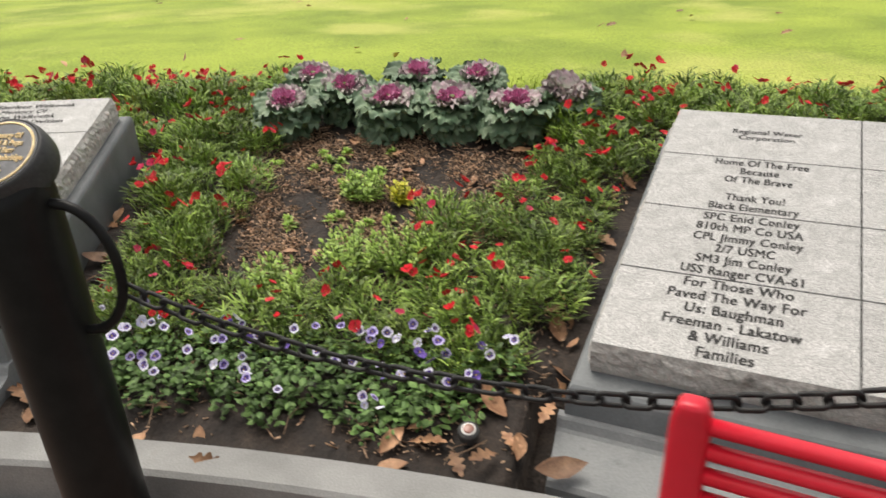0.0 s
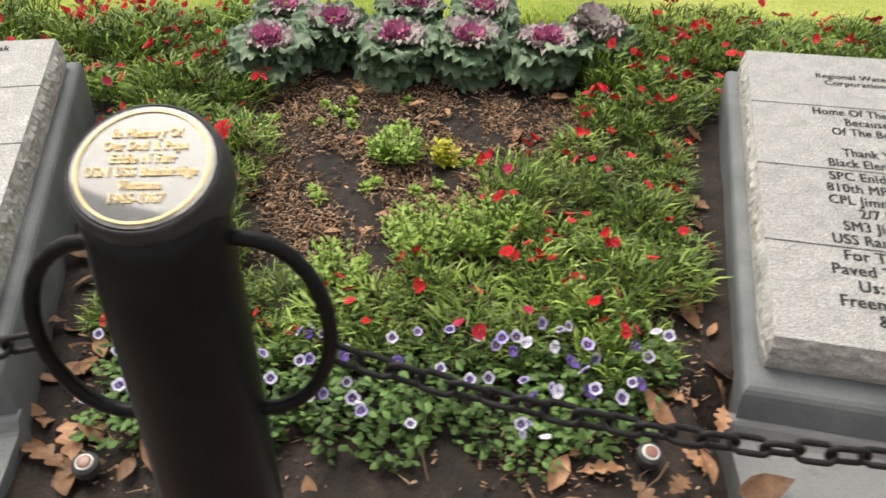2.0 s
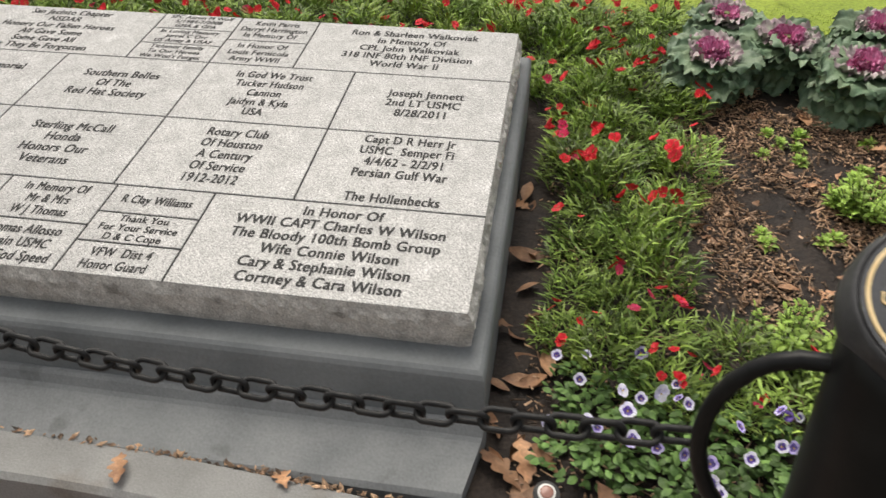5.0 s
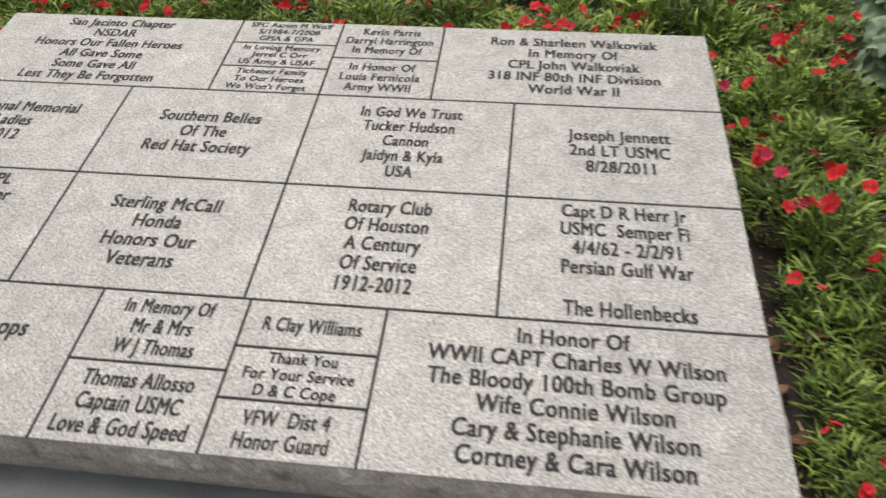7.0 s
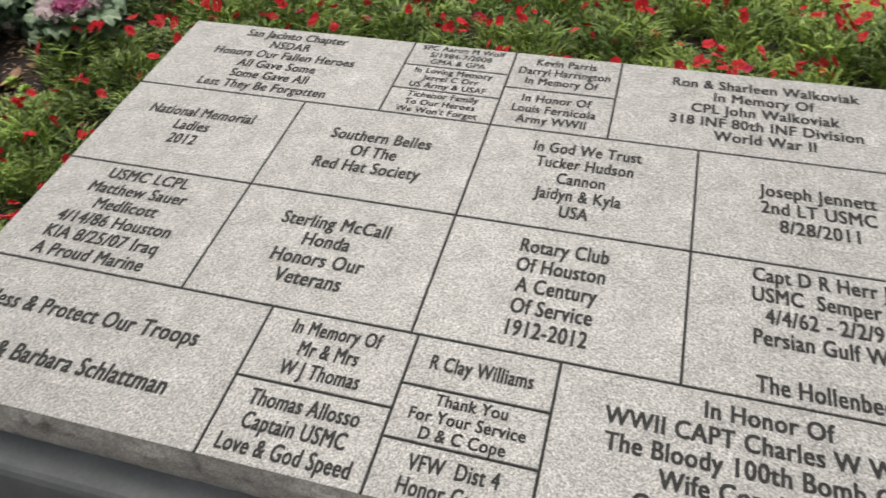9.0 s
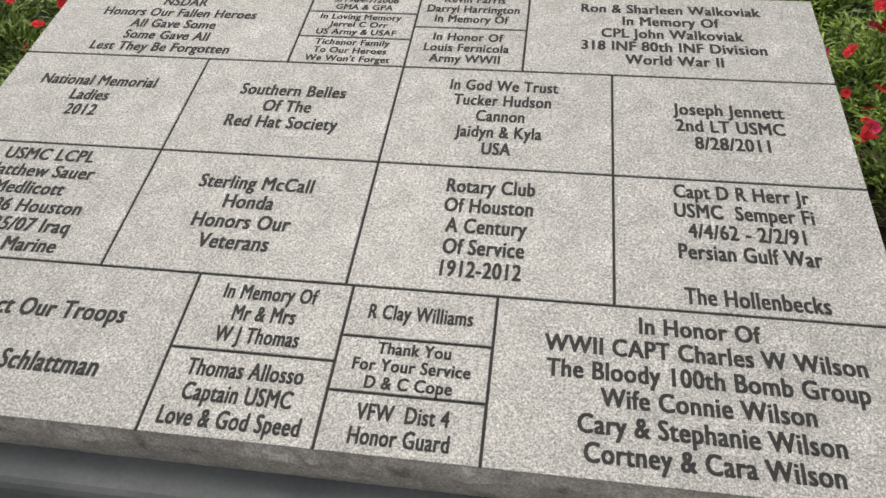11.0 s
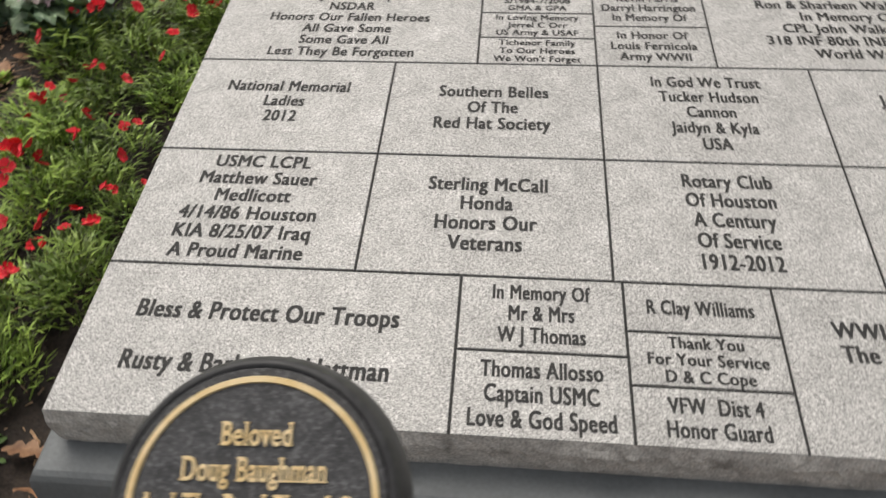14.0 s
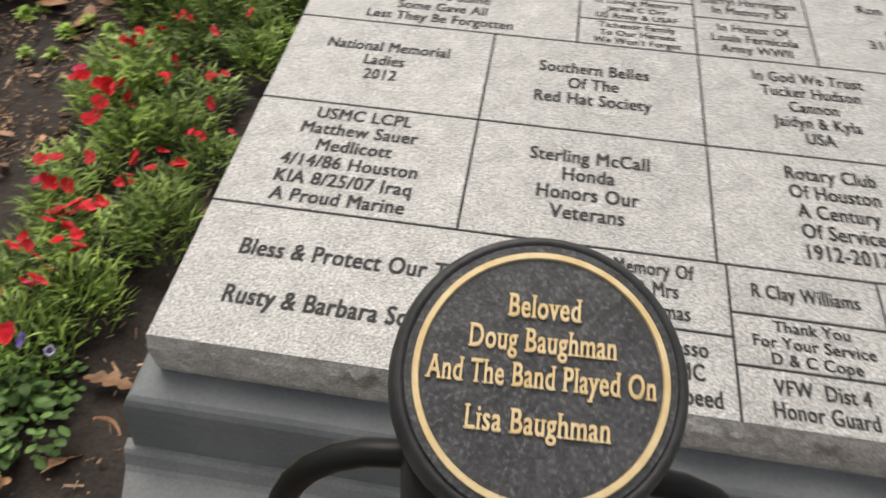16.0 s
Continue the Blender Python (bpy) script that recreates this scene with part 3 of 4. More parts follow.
def chain(dega, degb, label, sag, drop=0.0):
    m = Matrix.Translation(polar(R_POST, dega)) @ Matrix.Rotation(radians(-dega), 4, "Z")
    n_ = Matrix.Translation(polar(R_POST, degb)) @ Matrix.Rotation(radians(-degb), 4, "Z")
    a, b = m @ Vector((0.19, 0, 0.755 - drop)), n_ @ Vector((-0.19, 0, 0.755))
    count = round((b - a).length * 1.01 / 0.0425)
    ch = empty("chain", Matrix.Translation(a), label, "chain", "chains between bollards")
    at = lambda f: a.lerp(b, f) - Vector((0, 0, 4 * sag * f * (1 - f)))
    for i in range(count):
        p0, p1 = at(i / count), at((i + 1) / count)
        d_ = (p1 - p0).normalized()
        side = d_.cross(Vector((0, 0, 1))).normalized()
        rot = Matrix((side, d_, side.cross(d_))).transposed().to_4x4()
        o = new("link", LINK_MESH)
        o.parent = ch
        o.matrix_basis = Matrix.Translation((p0 + p1) / 2 - a) @ rot @ Matrix.Rotation(radians((20 if i % 2 else 100) + random.uniform(-14, 14)), 4, "Y")
    return ch


chain(-2.8, 12.76, "black iron chain hanging between two bollards before the wide stone", 0.062)
chain(12.76, 28.3, "black iron chain sagging before the flower bed", 0.118, 0.022)
chain(-18.4, -2.8, "black iron chain hanging before the farther bed", 0.05)


# ---- red bench ----
def bench():
    m = Matrix.Translation((0.365, 0.778, 0)) @ Matrix.Rotation(radians(-31), 4, "Z")
    b = empty("bench", m, "glossy red metal bench with round back rods, backed against the chain", "bench")
    L = 1.25
    for x in (0.0, L):
        bm = bmesh.new()
        pts = [(0, 0, 0.30), (0, 0.02, 0.45), (0, 0.045, 0.62), (0, 0.07, 0.80), (0, 0.085, 0.90)]
        prof = []
        for i, (px, py, pz) in enumerate(pts):
            prof.append((py, pz))
        rows = []
        for y, z in prof + [(0.084, 0.925)]:
            wd = 0.021 if z < 0.92 else 0.014
            rows.append([bm.verts.new((x + sx * wd, y + sy, z)) for sx, sy in ((-1, -0.014), (1, -0.014), (1, 0.014), (-1, 0.014))])
        for p_, q_ in zip(rows, rows[1:]):
            for k in range(4):
                bm.faces.new((p_[k], p_[(k + 1) % 4], q_[(k + 1) % 4], q_[k]))
        bm.faces.new(rows[0][::-1])
        bm.faces.new(rows[-1])
        bmesh.ops.bevel(bm, geom=bm.edges[:], offset=0.007, segments=2, affect="EDGES", profile=0.5)
        smooth(part("end_post", bm, RED, b))
        for y, yy in ((-0.42, -0.46), (0.02, 0.07)):
            bm = bmesh.new()
            smooth(part("leg", tube(bm, [(x, y, 0.40), (x, (y + yy) / 2, 0.2), (x, yy, 0.0)], 0.018, 10), RED, b))
    for i in range(12):
        z = 0.900 - 0.028 * i
        y = 0.08 - 0.004 * i
        bm = bmesh.new()
        smooth(part("back_rod", tube(bm, [(0.02, y, z), (L / 2, y, z), (L - 0.02, y, z)], 0.0098, 10), RED, b))
    for i in range(8):
        y = -0.02 - 0.058 * i
        bm = bmesh.new()
        smooth(part("seat_rod", tube(bm, [(0.0, y, 0.43), (L / 2, y, 0.425), (L, y, 0.43)], 0.0125, 10), RED, b))
    return b


bench()

# ---- planting ----
rng = np.random.default_rng(7)


def span(r):
    """The bed's two edges, in degrees, beside the stones at radius r."""
    return math.degrees(math.asin(1.085 / r)), BAY - math.degrees(math.asin(1.055 / r))


def bed(r, u, side=1):
    """A place in the bed: r from the ring's centre, u from the wide stone (0) to the next (1)."""
    a, b = span(r)
    return polar(r, side * (a + u * (b - a)), soil_z(r))


def turned(axis_z, lean, roll=0.0):
    return Matrix.Rotation(axis_z, 3, "Z") @ Matrix.Rotation(lean, 3, "X")


def tuft(count, radius, height, width, seed, droop=0.6):
    """Narrow arching leaves on short stems, as one clump."""
    g = np.random.default_rng(seed)
    verts, faces = [], []
    for _ in range(count):
        a = g.uniform(0, 2 * math.pi)
        rr = radius * math.sqrt(g.uniform(0, 1)) * 0.85
        h0 = g.uniform(0.0, 0.72) * height * (1 - 0.35 * (rr / radius) ** 2)
        base = np.array([rr * math.cos(a), rr * math.sin(a), h0])
        d = a + g.normal(0, 1.0)
        ln = g.uniform(0.5, 1.2) * 0.054
        up = g.uniform(0.25, 1.1)
        w = width * g.uniform(0.7, 1.2)
        out = np.array([math.cos(d), math.sin(d), 0])
        side = np.array([-math.sin(d), math.cos(d), g.normal(0, 0.4)])
        m1 = base + out * ln * 0.5 * math.cos(up) + np.array([0, 0, ln * 0.5 * math.sin(up)])
        tip = base + out * ln * math.cos(up * 0.6) + np.array([0, 0, ln * math.sin(up) * (1 - droop * 0.5)])
        i = len(verts)
        verts += [base - side * w * 0.35, base + side * w * 0.35, m1 + side * w * 0.5, m1 - side * w * 0.5, tip]
        faces += [(i, i + 1, i + 2, i + 3), (i + 3, i + 2, i + 4)]
    return verts, faces


def leaf_outline(kind):
    """Half outlines of a leaf, as (along, half width)."""
    return {"leaf": ((0.0, 0.04), (0.2, 0.2), (0.45, 0.31), (0.7, 0.25), (0.9, 0.11), (1.0, 0.0)),
            "oval": ((0.0, 0.04), (0.25, 0.2), (0.5, 0.26), (0.75, 0.18), (1.0, 0.0)),
            "lobed": ((0.0, 0.03), (0.2, 0.10), (0.34, 0.24), (0.45, 0.10), (0.6, 0.20), (0.74, 0.08), (1.0, 0.0))}[kind]


def add_leaf(verts, faces, base, d, up, ln, kind="oval", cup=0.15, roll=0.0):
    """A bent leaf blade with a keel; d the bearing, up the rise in radians."""
    f = np.array([math.cos(d) * math.cos(up), math.sin(d) * math.cos(up), math.sin(up)])
    s = np.array([-math.sin(d), math.cos(d), 0.0])
    nrm = np.cross(f, s) * -1
    s = s * math.cos(roll) + nrm * math.sin(roll)
    i0 = len(verts)
    rows = leaf_outline(kind)
    for t, w in rows:
        c = base + f * ln * t - np.array([0, 0, 0.35 * ln * t * t])
        verts += [c - s * ln * w + nrm * ln * w * cup, c.copy(), c + s * ln * w + nrm * ln * w * cup]
    for k in range(len(rows) - 1):
        a, b = i0 + 3 * k, i0 + 3 * k + 3
        faces += [(a, a + 1, b + 1, b), (a + 1, a + 2, b + 2, b + 1)]


def flower_mesh(name, petals, r, cup, mats, eye=0.0, seed=1, frill=0.12, inner=0.55, notch=0.26):
    """An open flower: overlapping toothed petals round a small eye."""
    g = np.random.default_rng(seed)
    verts, faces, ids = [], [], []
    for k in range(petals):
        a = 2 * math.pi * k / petals + g.normal(0, 0.08)
        half = math.pi / petals * 1.12
        rr = r * g.uniform(0.82, 1.12)
        i = len(verts)
        verts.append(np.array([0, 0, 0.001 * k / petals]))
        n = 9
        for ring_f in (inner, 1.0):
            for j in range(n):
                q_ = a + half * (2 * j / (n - 1) - 1) * (0.8 if ring_f < 1 else 1.0)
                edge = 1 - notch * abs(2 * j / (n - 1) - 1) ** 2.6
                t = rr * ring_f * edge * (1 - (frill * (j % 2) if ring_f == 1 else 0))
                verts.append(np.array([t * math.cos(q_), t * math.sin(q_), cup * t * ring_f + 0.0012 * (j % 2) + 0.0015 * k / petals]))
        for j in range(n - 1):
            faces.append((i, i + 1 + j, i + 2 + j))
            faces.append((i + 1 + j, i + 1 + n + j, i + 2 + n + j, i + 2 + j))
            ids += [1 if eye and len(mats) > 1 else 0, 0]
    if eye:
        i = len(verts)
        verts += [np.array([eye * math.cos(k * math.pi / 3), eye * math.sin(k * math.pi / 3), 0.0035]) for k in range(6)]
        faces.append(tuple(range(i, i + 6)))
        ids.append(len(mats) - 1)
    return raw(name, verts, faces, mats, "mesh", ids)


TUFTS = [raw("foliage", *tuft(330, 0.112, 0.14, 0.0060, 20 + i), BLADE, "mesh") for i in range(7)]
RED_FLOWERS = [flower_mesh("flower", 5, 0.0188, 0.12 + 0.18 * (i % 3), [PETAL_RED if i < 4 else PETAL_PINK], seed=i) for i in range(5)]


def dianthus(place, height, bloom, label, group, scale=1.0):
    plant = empty("dianthus", Matrix.Translation(place - Vector((0, 0, 0.012))) @ Matrix.Rotation(rng.uniform(0, 6.28), 4, "Z") @ Matrix.Diagonal((scale, scale, scale * height, 1)), label, "dianthus", group)
    f = new("foliage", TUFTS[int(rng.integers(len(TUFTS)))])
    f.parent = plant
    for m_ in bloom_places(bloom):
        o = new("flower", RED_FLOWERS[int(rng.choice(5, p=[0.27, 0.26, 0.22, 0.17, 0.08]))])
        o.parent = plant
        o.matrix_basis = m_
    return plant


def bloom_places(bloom):
    """Poses of a plant's flowers, some of them two or three together."""
    out = []
    for _ in range(bloom):
        a, rr = rng.uniform(0, 6.28), 0.105 * math.sqrt(rng.uniform(0, 1))
        c = Vector((rr * math.cos(a), rr * math.sin(a), rng.uniform(0.115, 0.16) - 0.3 * rr))
        for k in range(int(rng.choice([1, 2, 3], p=[0.55, 0.3, 0.15]))):
            d_ = Vector((rng.normal(0, 0.017), rng.normal(0, 0.017), rng.normal(0, 0.008))) if k else Vector()
            out.append(Matrix.Translation(c + d_) @ Matrix.Rotation(a, 4, "Z") @ Matrix.Rotation(rng.uniform(0.0, 0.9), 4, "Y") @ Matrix.Rotation(rng.uniform(-0.6, 0.6), 4, "X") @ Matrix.Scale(rng.uniform(0.75, 1.15), 4))
    return out


def joined(name, items, materials):
    """Many plants' meshes as one, each (mesh, pose)."""
    verts, faces, ids = [], [], []
    for me, m_ in items:
        n = len(me.vertices)
        co = np.empty(n * 3)
        me.vertices.foreach_get("co", co)
        mm = np.array(m_)
        k = len(verts)
        verts += (co.reshape(n, 3) @ mm[:3, :3].T + mm[:3, 3]).tolist()
        which = materials.index(me.materials[0])
        for f in me.polygons:
            faces.append(tuple(v + k for v in f.vertices))
            ids.append(which)
    return raw(name, verts, faces, materials, None, ids)


def dianthus_zone(side):
    """Where dianthus grows: down both sides of the bed, across its middle front, and behind the stones."""
    taken, out = [], []
    tries = 0
    while tries < 9000:
        tries += 1
        r = rng.uniform(7.45, 9.85)
        u = rng.uniform(-1.0, 2.0)
        a, b = span(r)
        deg = a + u * (b - a)
        inside = 0.0 <= u <= 1.0
        if inside:
            w = (b - a) * math.pi / 180 * r
            if min(u, 1 - u) * w < 0.13 and r < 8.95:
                continue
            ok = False
            if u < 0.24 and r > 7.62:
                ok = rng.uniform() < 0.85
            if u > 0.68 + 0.09 * min(max(r - 8.2, 0.0) / 0.6, 1.0) and r > 7.55:
                ok = True
            if 0.30 < u < 0.72 and 7.62 < r < 7.88:
                ok = True
            if u > 0.67 and 7.9 < r < 8.35:
                ok = True
            if 0.2 < u < 0.8 and r > 8.95:
                ok = False
        else:
            ok = r > 9.02 and (-21 < deg < 40 if side > 0 else 0.5 < deg < 33)
        if not ok:
            continue
        p_ = polar(r, side * deg, soil_z(r))
        if any((p_ - o).length < 0.120 for o in taken):
            continue
        taken.append(p_)
        out.append((p_, r, u))
    return out


right_zone = dianthus_zone(1)
left_zone = [z for z in dianthus_zone(-1) if z[2] >= 0]
rear = []
BLOOMS = [0.16, 0.22, 0.22, 0.18, 0.14, 0.08]
for zone, grp in ((right_zone, "dianthus of the middle bed"), (left_zone, "dianthus of the farther bed")):
    for p_, r, u in zone:
        h_, sc, n_ = rng.uniform(0.75, 1.6), rng.uniform(0.8, 1.2), int(rng.choice(6, p=BLOOMS))
        if 0 <= u <= 1:
            dianthus(p_, h_, n_, "low dianthus with narrow green leaves and red flowers" if n_ else "low dianthus with narrow green leaves, not in flower", grp, sc)
            continue
        m_ = Matrix.Translation(p_ - Vector((0, 0, 0.012))) @ Matrix.Rotation(rng.uniform(0, 6.28), 4, "Z") @ Matrix.Diagonal((sc, sc, sc * h_, 1))
        rear.append((TUFTS[int(rng.integers(len(TUFTS)))], m_))
        rear += [(RED_FLOWERS[int(rng.choice(5, p=[0.27, 0.26, 0.22, 0.17, 0.08]))], m_ @ k) for k in bloom_places(n_)]
tagged(joined("dianthus_border", rear, [BLADE, PETAL_RED, PETAL_PINK]), "red-flowered dianthus border growing behind the stones", "dianthus border", kind="stuff")


# pansies along the front
def pansy_foliage(seed):
    g = np.random.default_rng(seed)
    verts, faces = [], []
    for _ in range(95):
        a, rr = g.uniform(0, 6.28), 0.075 * math.sqrt(g.uniform(0, 1))
        base = np.array([rr * math.cos(a), rr * math.sin(a), g.uniform(0.005, 0.10) * (1 - 0.3 * rr / 0.075)])
        add_leaf(verts, faces, base, a + g.normal(0, 0.8), g.uniform(0.0, 0.9), g.uniform(0.020, 0.036), "leaf", 0.18, g.normal(0, 0.3))
    return verts, faces


PANSY_TUFTS = [raw("foliage", *pansy_foliage(50 + i), PANSY_LEAF, "mesh") for i in range(5)]
PANSY_FLOWERS = [flower_mesh("flower", 5, 0.0175, 0.10, mats, 0.0022, 70 + i, 0.02, inner, 0.2) for i, (mats, inner) in enumerate((([PETAL_WHITE, PETAL_VIOLET, EYE_YELLOW], 0.58), ([PETAL_LILAC, PETAL_VIOLET, EYE_YELLOW], 0.62), ([PETAL_VIOLET, PETAL_VIOLET, EYE_YELLOW], 0.5), ([PETAL_WHITE, PETAL_WHITE, EYE_YELLOW], 0.5)))]


def pansy(place, bloom, label, group):
    plant = empty("pansy", Matrix.Translation(place - Vector((0, 0, 0.01))) @ Matrix.Rotation(rng.uniform(0, 6.28), 4, "Z") @ Matrix.Scale(rng.uniform(0.85, 1.15), 4), label, "pansy", group)
    f = new("foliage", PANSY_TUFTS[int(rng.integers(5))])
    f.parent = plant
    inv = plant.matrix_basis.to_3x3().normalized().inverted()
    for _ in range(bloom):
        a, rr = rng.uniform(0, 6.28), 0.075 * math.sqrt(rng.uniform(0, 1))
        face = inv @ Vector((rng.normal(0, 0.45), -0.7 + rng.normal(0, 0.5), 0.8))
        o = new("flower", PANSY_FLOWERS[int(rng.choice(4, p=[0.46, 0.28, 0.1, 0.16]))])
        o.parent = plant
        o.matrix_basis = Matrix.Translation((rr * math.cos(a), rr * math.sin(a), rng.uniform(0.105, 0.14))) @ face.to_track_quat("Z", "Y").to_matrix().to_4x4() @ Matrix.Scale(rng.uniform(0.75, 1.1), 4)
    return plant


def pansy_zone(side, n_tries=2500):
    taken = []
    for _ in range(n_tries):
        r, u = rng.uniform(7.30, 7.60), rng.uniform(0.10, 0.90)
        if r < 7.31 + 0.10 * abs(math.sin(u * 13)) or (u > 0.82 and r < 7.42):
            continue
        p_ = bed(r, u, side)
        if all((p_ - o).length > 0.088 for o in taken):
            taken.append(p_)
    return taken


for side, grp in ((1, "pansies along the middle bed's front"), (-1, "pansies along the farther bed's front")):
    for p_ in pansy_zone(side):
        pansy(p_, int(rng.choice([0, 1, 2, 3, 4], p=[0.08, 0.22, 0.3, 0.25, 0.15])), "small pansy with round leaves and white-violet flowers", grp)


# ornamental cabbages
def kale_leaf(seed, ln, wd, ruffle, curl):
    g = np.random.default_rng(seed)
    nu, nv = 21, 10
    ph = g.uniform(0, 6.28)
    verts, faces = [], []
    for i in range(nv + 1):
        t = i / nv
        w = wd * max(0.14, math.sqrt(max(0.0, 1 - ((t - 0.62) / 0.66) ** 2)))
        for j in range(nu):
            s = 2 * j / (nu - 1) - 1
            edge = max(abs(s) ** 2, t ** 4)
            x = w * 0.5 * s
            y = ln * t * (1 - 0.26 * s * s * t + 0.03 * edge * math.sin(s * 17 + ph))
            z = ln * (0.55 * t * t * curl) + abs(s) ** 1.5 * wd * 0.10 + ruffle * edge * (0.8 * math.sin(s * 14 + ph + 3 * t) + 0.5 * math.sin(t * 21 + ph * 2 + s * 5))
            verts.append(np.array([x, y, z]))
    for i in range(nv):
        for j in range(nu - 1):
            k = i * nu + j
            faces.append((k, k + 1, k + nu + 1, k + nu))
    return verts, faces


OUTER = [raw("leaf", *kale_leaf(i, 0.145, 0.195, 0.014, -0.28), KALE, "mesh") for i in range(4)]
MIDDLE = [raw("leaf", *kale_leaf(10 + i, 0.10, 0.13, 0.012, 0.05), KALE_MID, "mesh") for i in range(3)]
HEART = [raw("leaf", *kale_leaf(20 + i, 0.054, 0.056, 0.008, 0.15), KALE_HEART, "mesh") for i in range(3)]
for me in OUTER + MIDDLE + HEART:
    me.polygons.foreach_set("use_smooth", [True] * len(me.polygons))


def cabbage(place, scale, heart, label, group):
    c = empty("ornamental_cabbage", Matrix.Translation(place) @ Matrix.Rotation(radians(14), 4, "X") @ Matrix.Rotation(rng.uniform(0, 6.28), 4, "Z") @ Matrix.Scale(scale, 4), label, "ornamental cabbage", group)
    bm = lathe([(0.016, -0.03, 0), (0.02, 0.06, 0), (0.018, 0.13, 0), (0.012, 0.185, 0)], 8)
    part("stem", bm, STEM, c)
    k = 0
    for meshes, count, lean0, lean1, z0, z1 in ((OUTER, 9, -0.75, -0.45, 0.085, 0.095), (OUTER, 9, -0.25, 0.05, 0.11, 0.125), (OUTER, 8, 0.2, 0.4, 0.135, 0.145), (MIDDLE, 9, 0.25, 0.5, 0.148, 0.155), (HEART if heart else MIDDLE, 10, 0.3, 0.55, 0.158, 0.163), (HEART if heart else MIDDLE, 9, 0.6, 0.95, 0.163, 0.168)):
        for i in range(count):
            k += 1
            o = new("leaf", meshes[k % len(meshes)])
            o.parent = c
            a = 2.39996 * k + rng.normal(0, 0.12)
            o.matrix_basis = Matrix.Translation((0, 0, rng.uniform(z0, z1))) @ Matrix.Rotation(a, 4, "Z") @ Matrix.Translation((0, 0.010, 0)) @ Matrix.Rotation(rng.uniform(lean0, lean1), 4, "X") @ Matrix.Rotation(rng.normal(0, 0.2), 4, "Y") @ Matrix.Scale(rng.uniform(0.75, 1.18), 4)
    return c


for side in (1, -1):
    for r, deg, sc, heart in ((9.15, 10.75, 1.1, True), (9.17, 13.95, 1.13, True), (9.18, 15.85, 1.12, True), (9.16, 17.75, 1.13, True), (9.34, 12.3, 1.08, True), (9.56, 10.9, 1.0, True), (9.56, 14.3, 1.05, True), (9.55, 16.2, 1.0, True), (9.3, 19.1, 1.05, False)):
        cabbage(polar(r, side * deg, soil_z(r) - 0.015), sc, heart,
                "ornamental cabbage with ruffled grey-green leaves" + (" and magenta heart" if heart else " and no coloured heart"),
                "cabbages at the back of the middle bed" if side > 0 else "cabbages at the back of the farther bed")


# leafy bushes in the mulch
def bush(place, radius, height, stems, material, label, category, seed):
    g = np.random.default_rng(seed)
    b = empty("leafy_bush", Matrix.Translation(place), label, category, "leafy bushes in the mulch")
    verts, faces = [], []
    bm = bmesh.new()
    for _ in range(stems):
        a, rr = g.uniform(0, 6.28), radius * math.sqrt(g.uniform(0, 1))
        foot = np.array([0.4 * rr * math.cos(a), 0.4 * rr * math.sin(a), -0.01])
        top = np.array([rr * math.cos(a), rr * math.sin(a), height * g.uniform(0.6, 1.0) * (1 - 0.35 * (rr / radius) ** 2)])
        tube(bm, [foot, (foot + top) / 2 + np.array([0, 0, 0.01]), top], 0.0016, 4)
        n = 15
        for k in range(n):
            f = 0.25 + 0.75 * k / (n - 1)
            add_leaf(verts, faces, foot + (top - foot) * f, 2.4 * k + g.normal(0, 0.3), g.uniform(0.1, 0.5) + 0.7 * f * f, g.uniform(0.030, 0.048) * (1.1 - 0.35 * f), "lobed", 0.12, g.normal(0, 0.25))
    part("branching_stem", bm, STEM, b)
    raw("foliage", verts, faces, material, b)
    return b


for side in (1, -1):
    for r, deg, rad, h, n, m_, lab in ((8.01, 15.0, 0.14, 0.19, 48, MUM, "bright green leafy bush in bark mulch"), (8.04, 16.3, 0.125, 0.22, 44, MUM, "bright green leafy bush in bark mulch"),
                                      (8.52, 14.3, 0.11, 0.145, 32, MUM, "small bright green bush beside a yellow one"), (8.55, 13.75, 0.05, 0.06, 9, MUM, "tiny green seedling bush in mulch"),
                                      (8.50, 15.35, 0.05, 0.105, 15, MUM_YELLOW, "small bright yellow leafy bush in bark mulch"),
                                      (7.88, 13.1, 0.13, 0.15, 34, MUM, "green leafy bush without flowers"), (8.95, 9.9, 0.06, 0.09, 11, MUM, "small yellow-green bush among dianthus"),
                                      (8.62, 10.1, 0.09, 0.13, 18, BLADE, "dark green leafy bush beside the mulch")):
        bush(polar(r, side * deg, soil_z(r)), rad, h, n, m_, lab, "bush", int(r * 100 + deg * 10))


for side in (1, -1):
    for k in range(20):
        r, u = rng.uniform(8.15, 9.0), rng.uniform(0.25, 0.75)
        bush(bed(r, u, side), rng.uniform(0.01, 0.026), rng.uniform(0.015, 0.035), int(rng.integers(2, 5)), MUM, "tiny green seedling sprouting through the mulch", "seedling", 900 + 40 * (side + 1) + k)


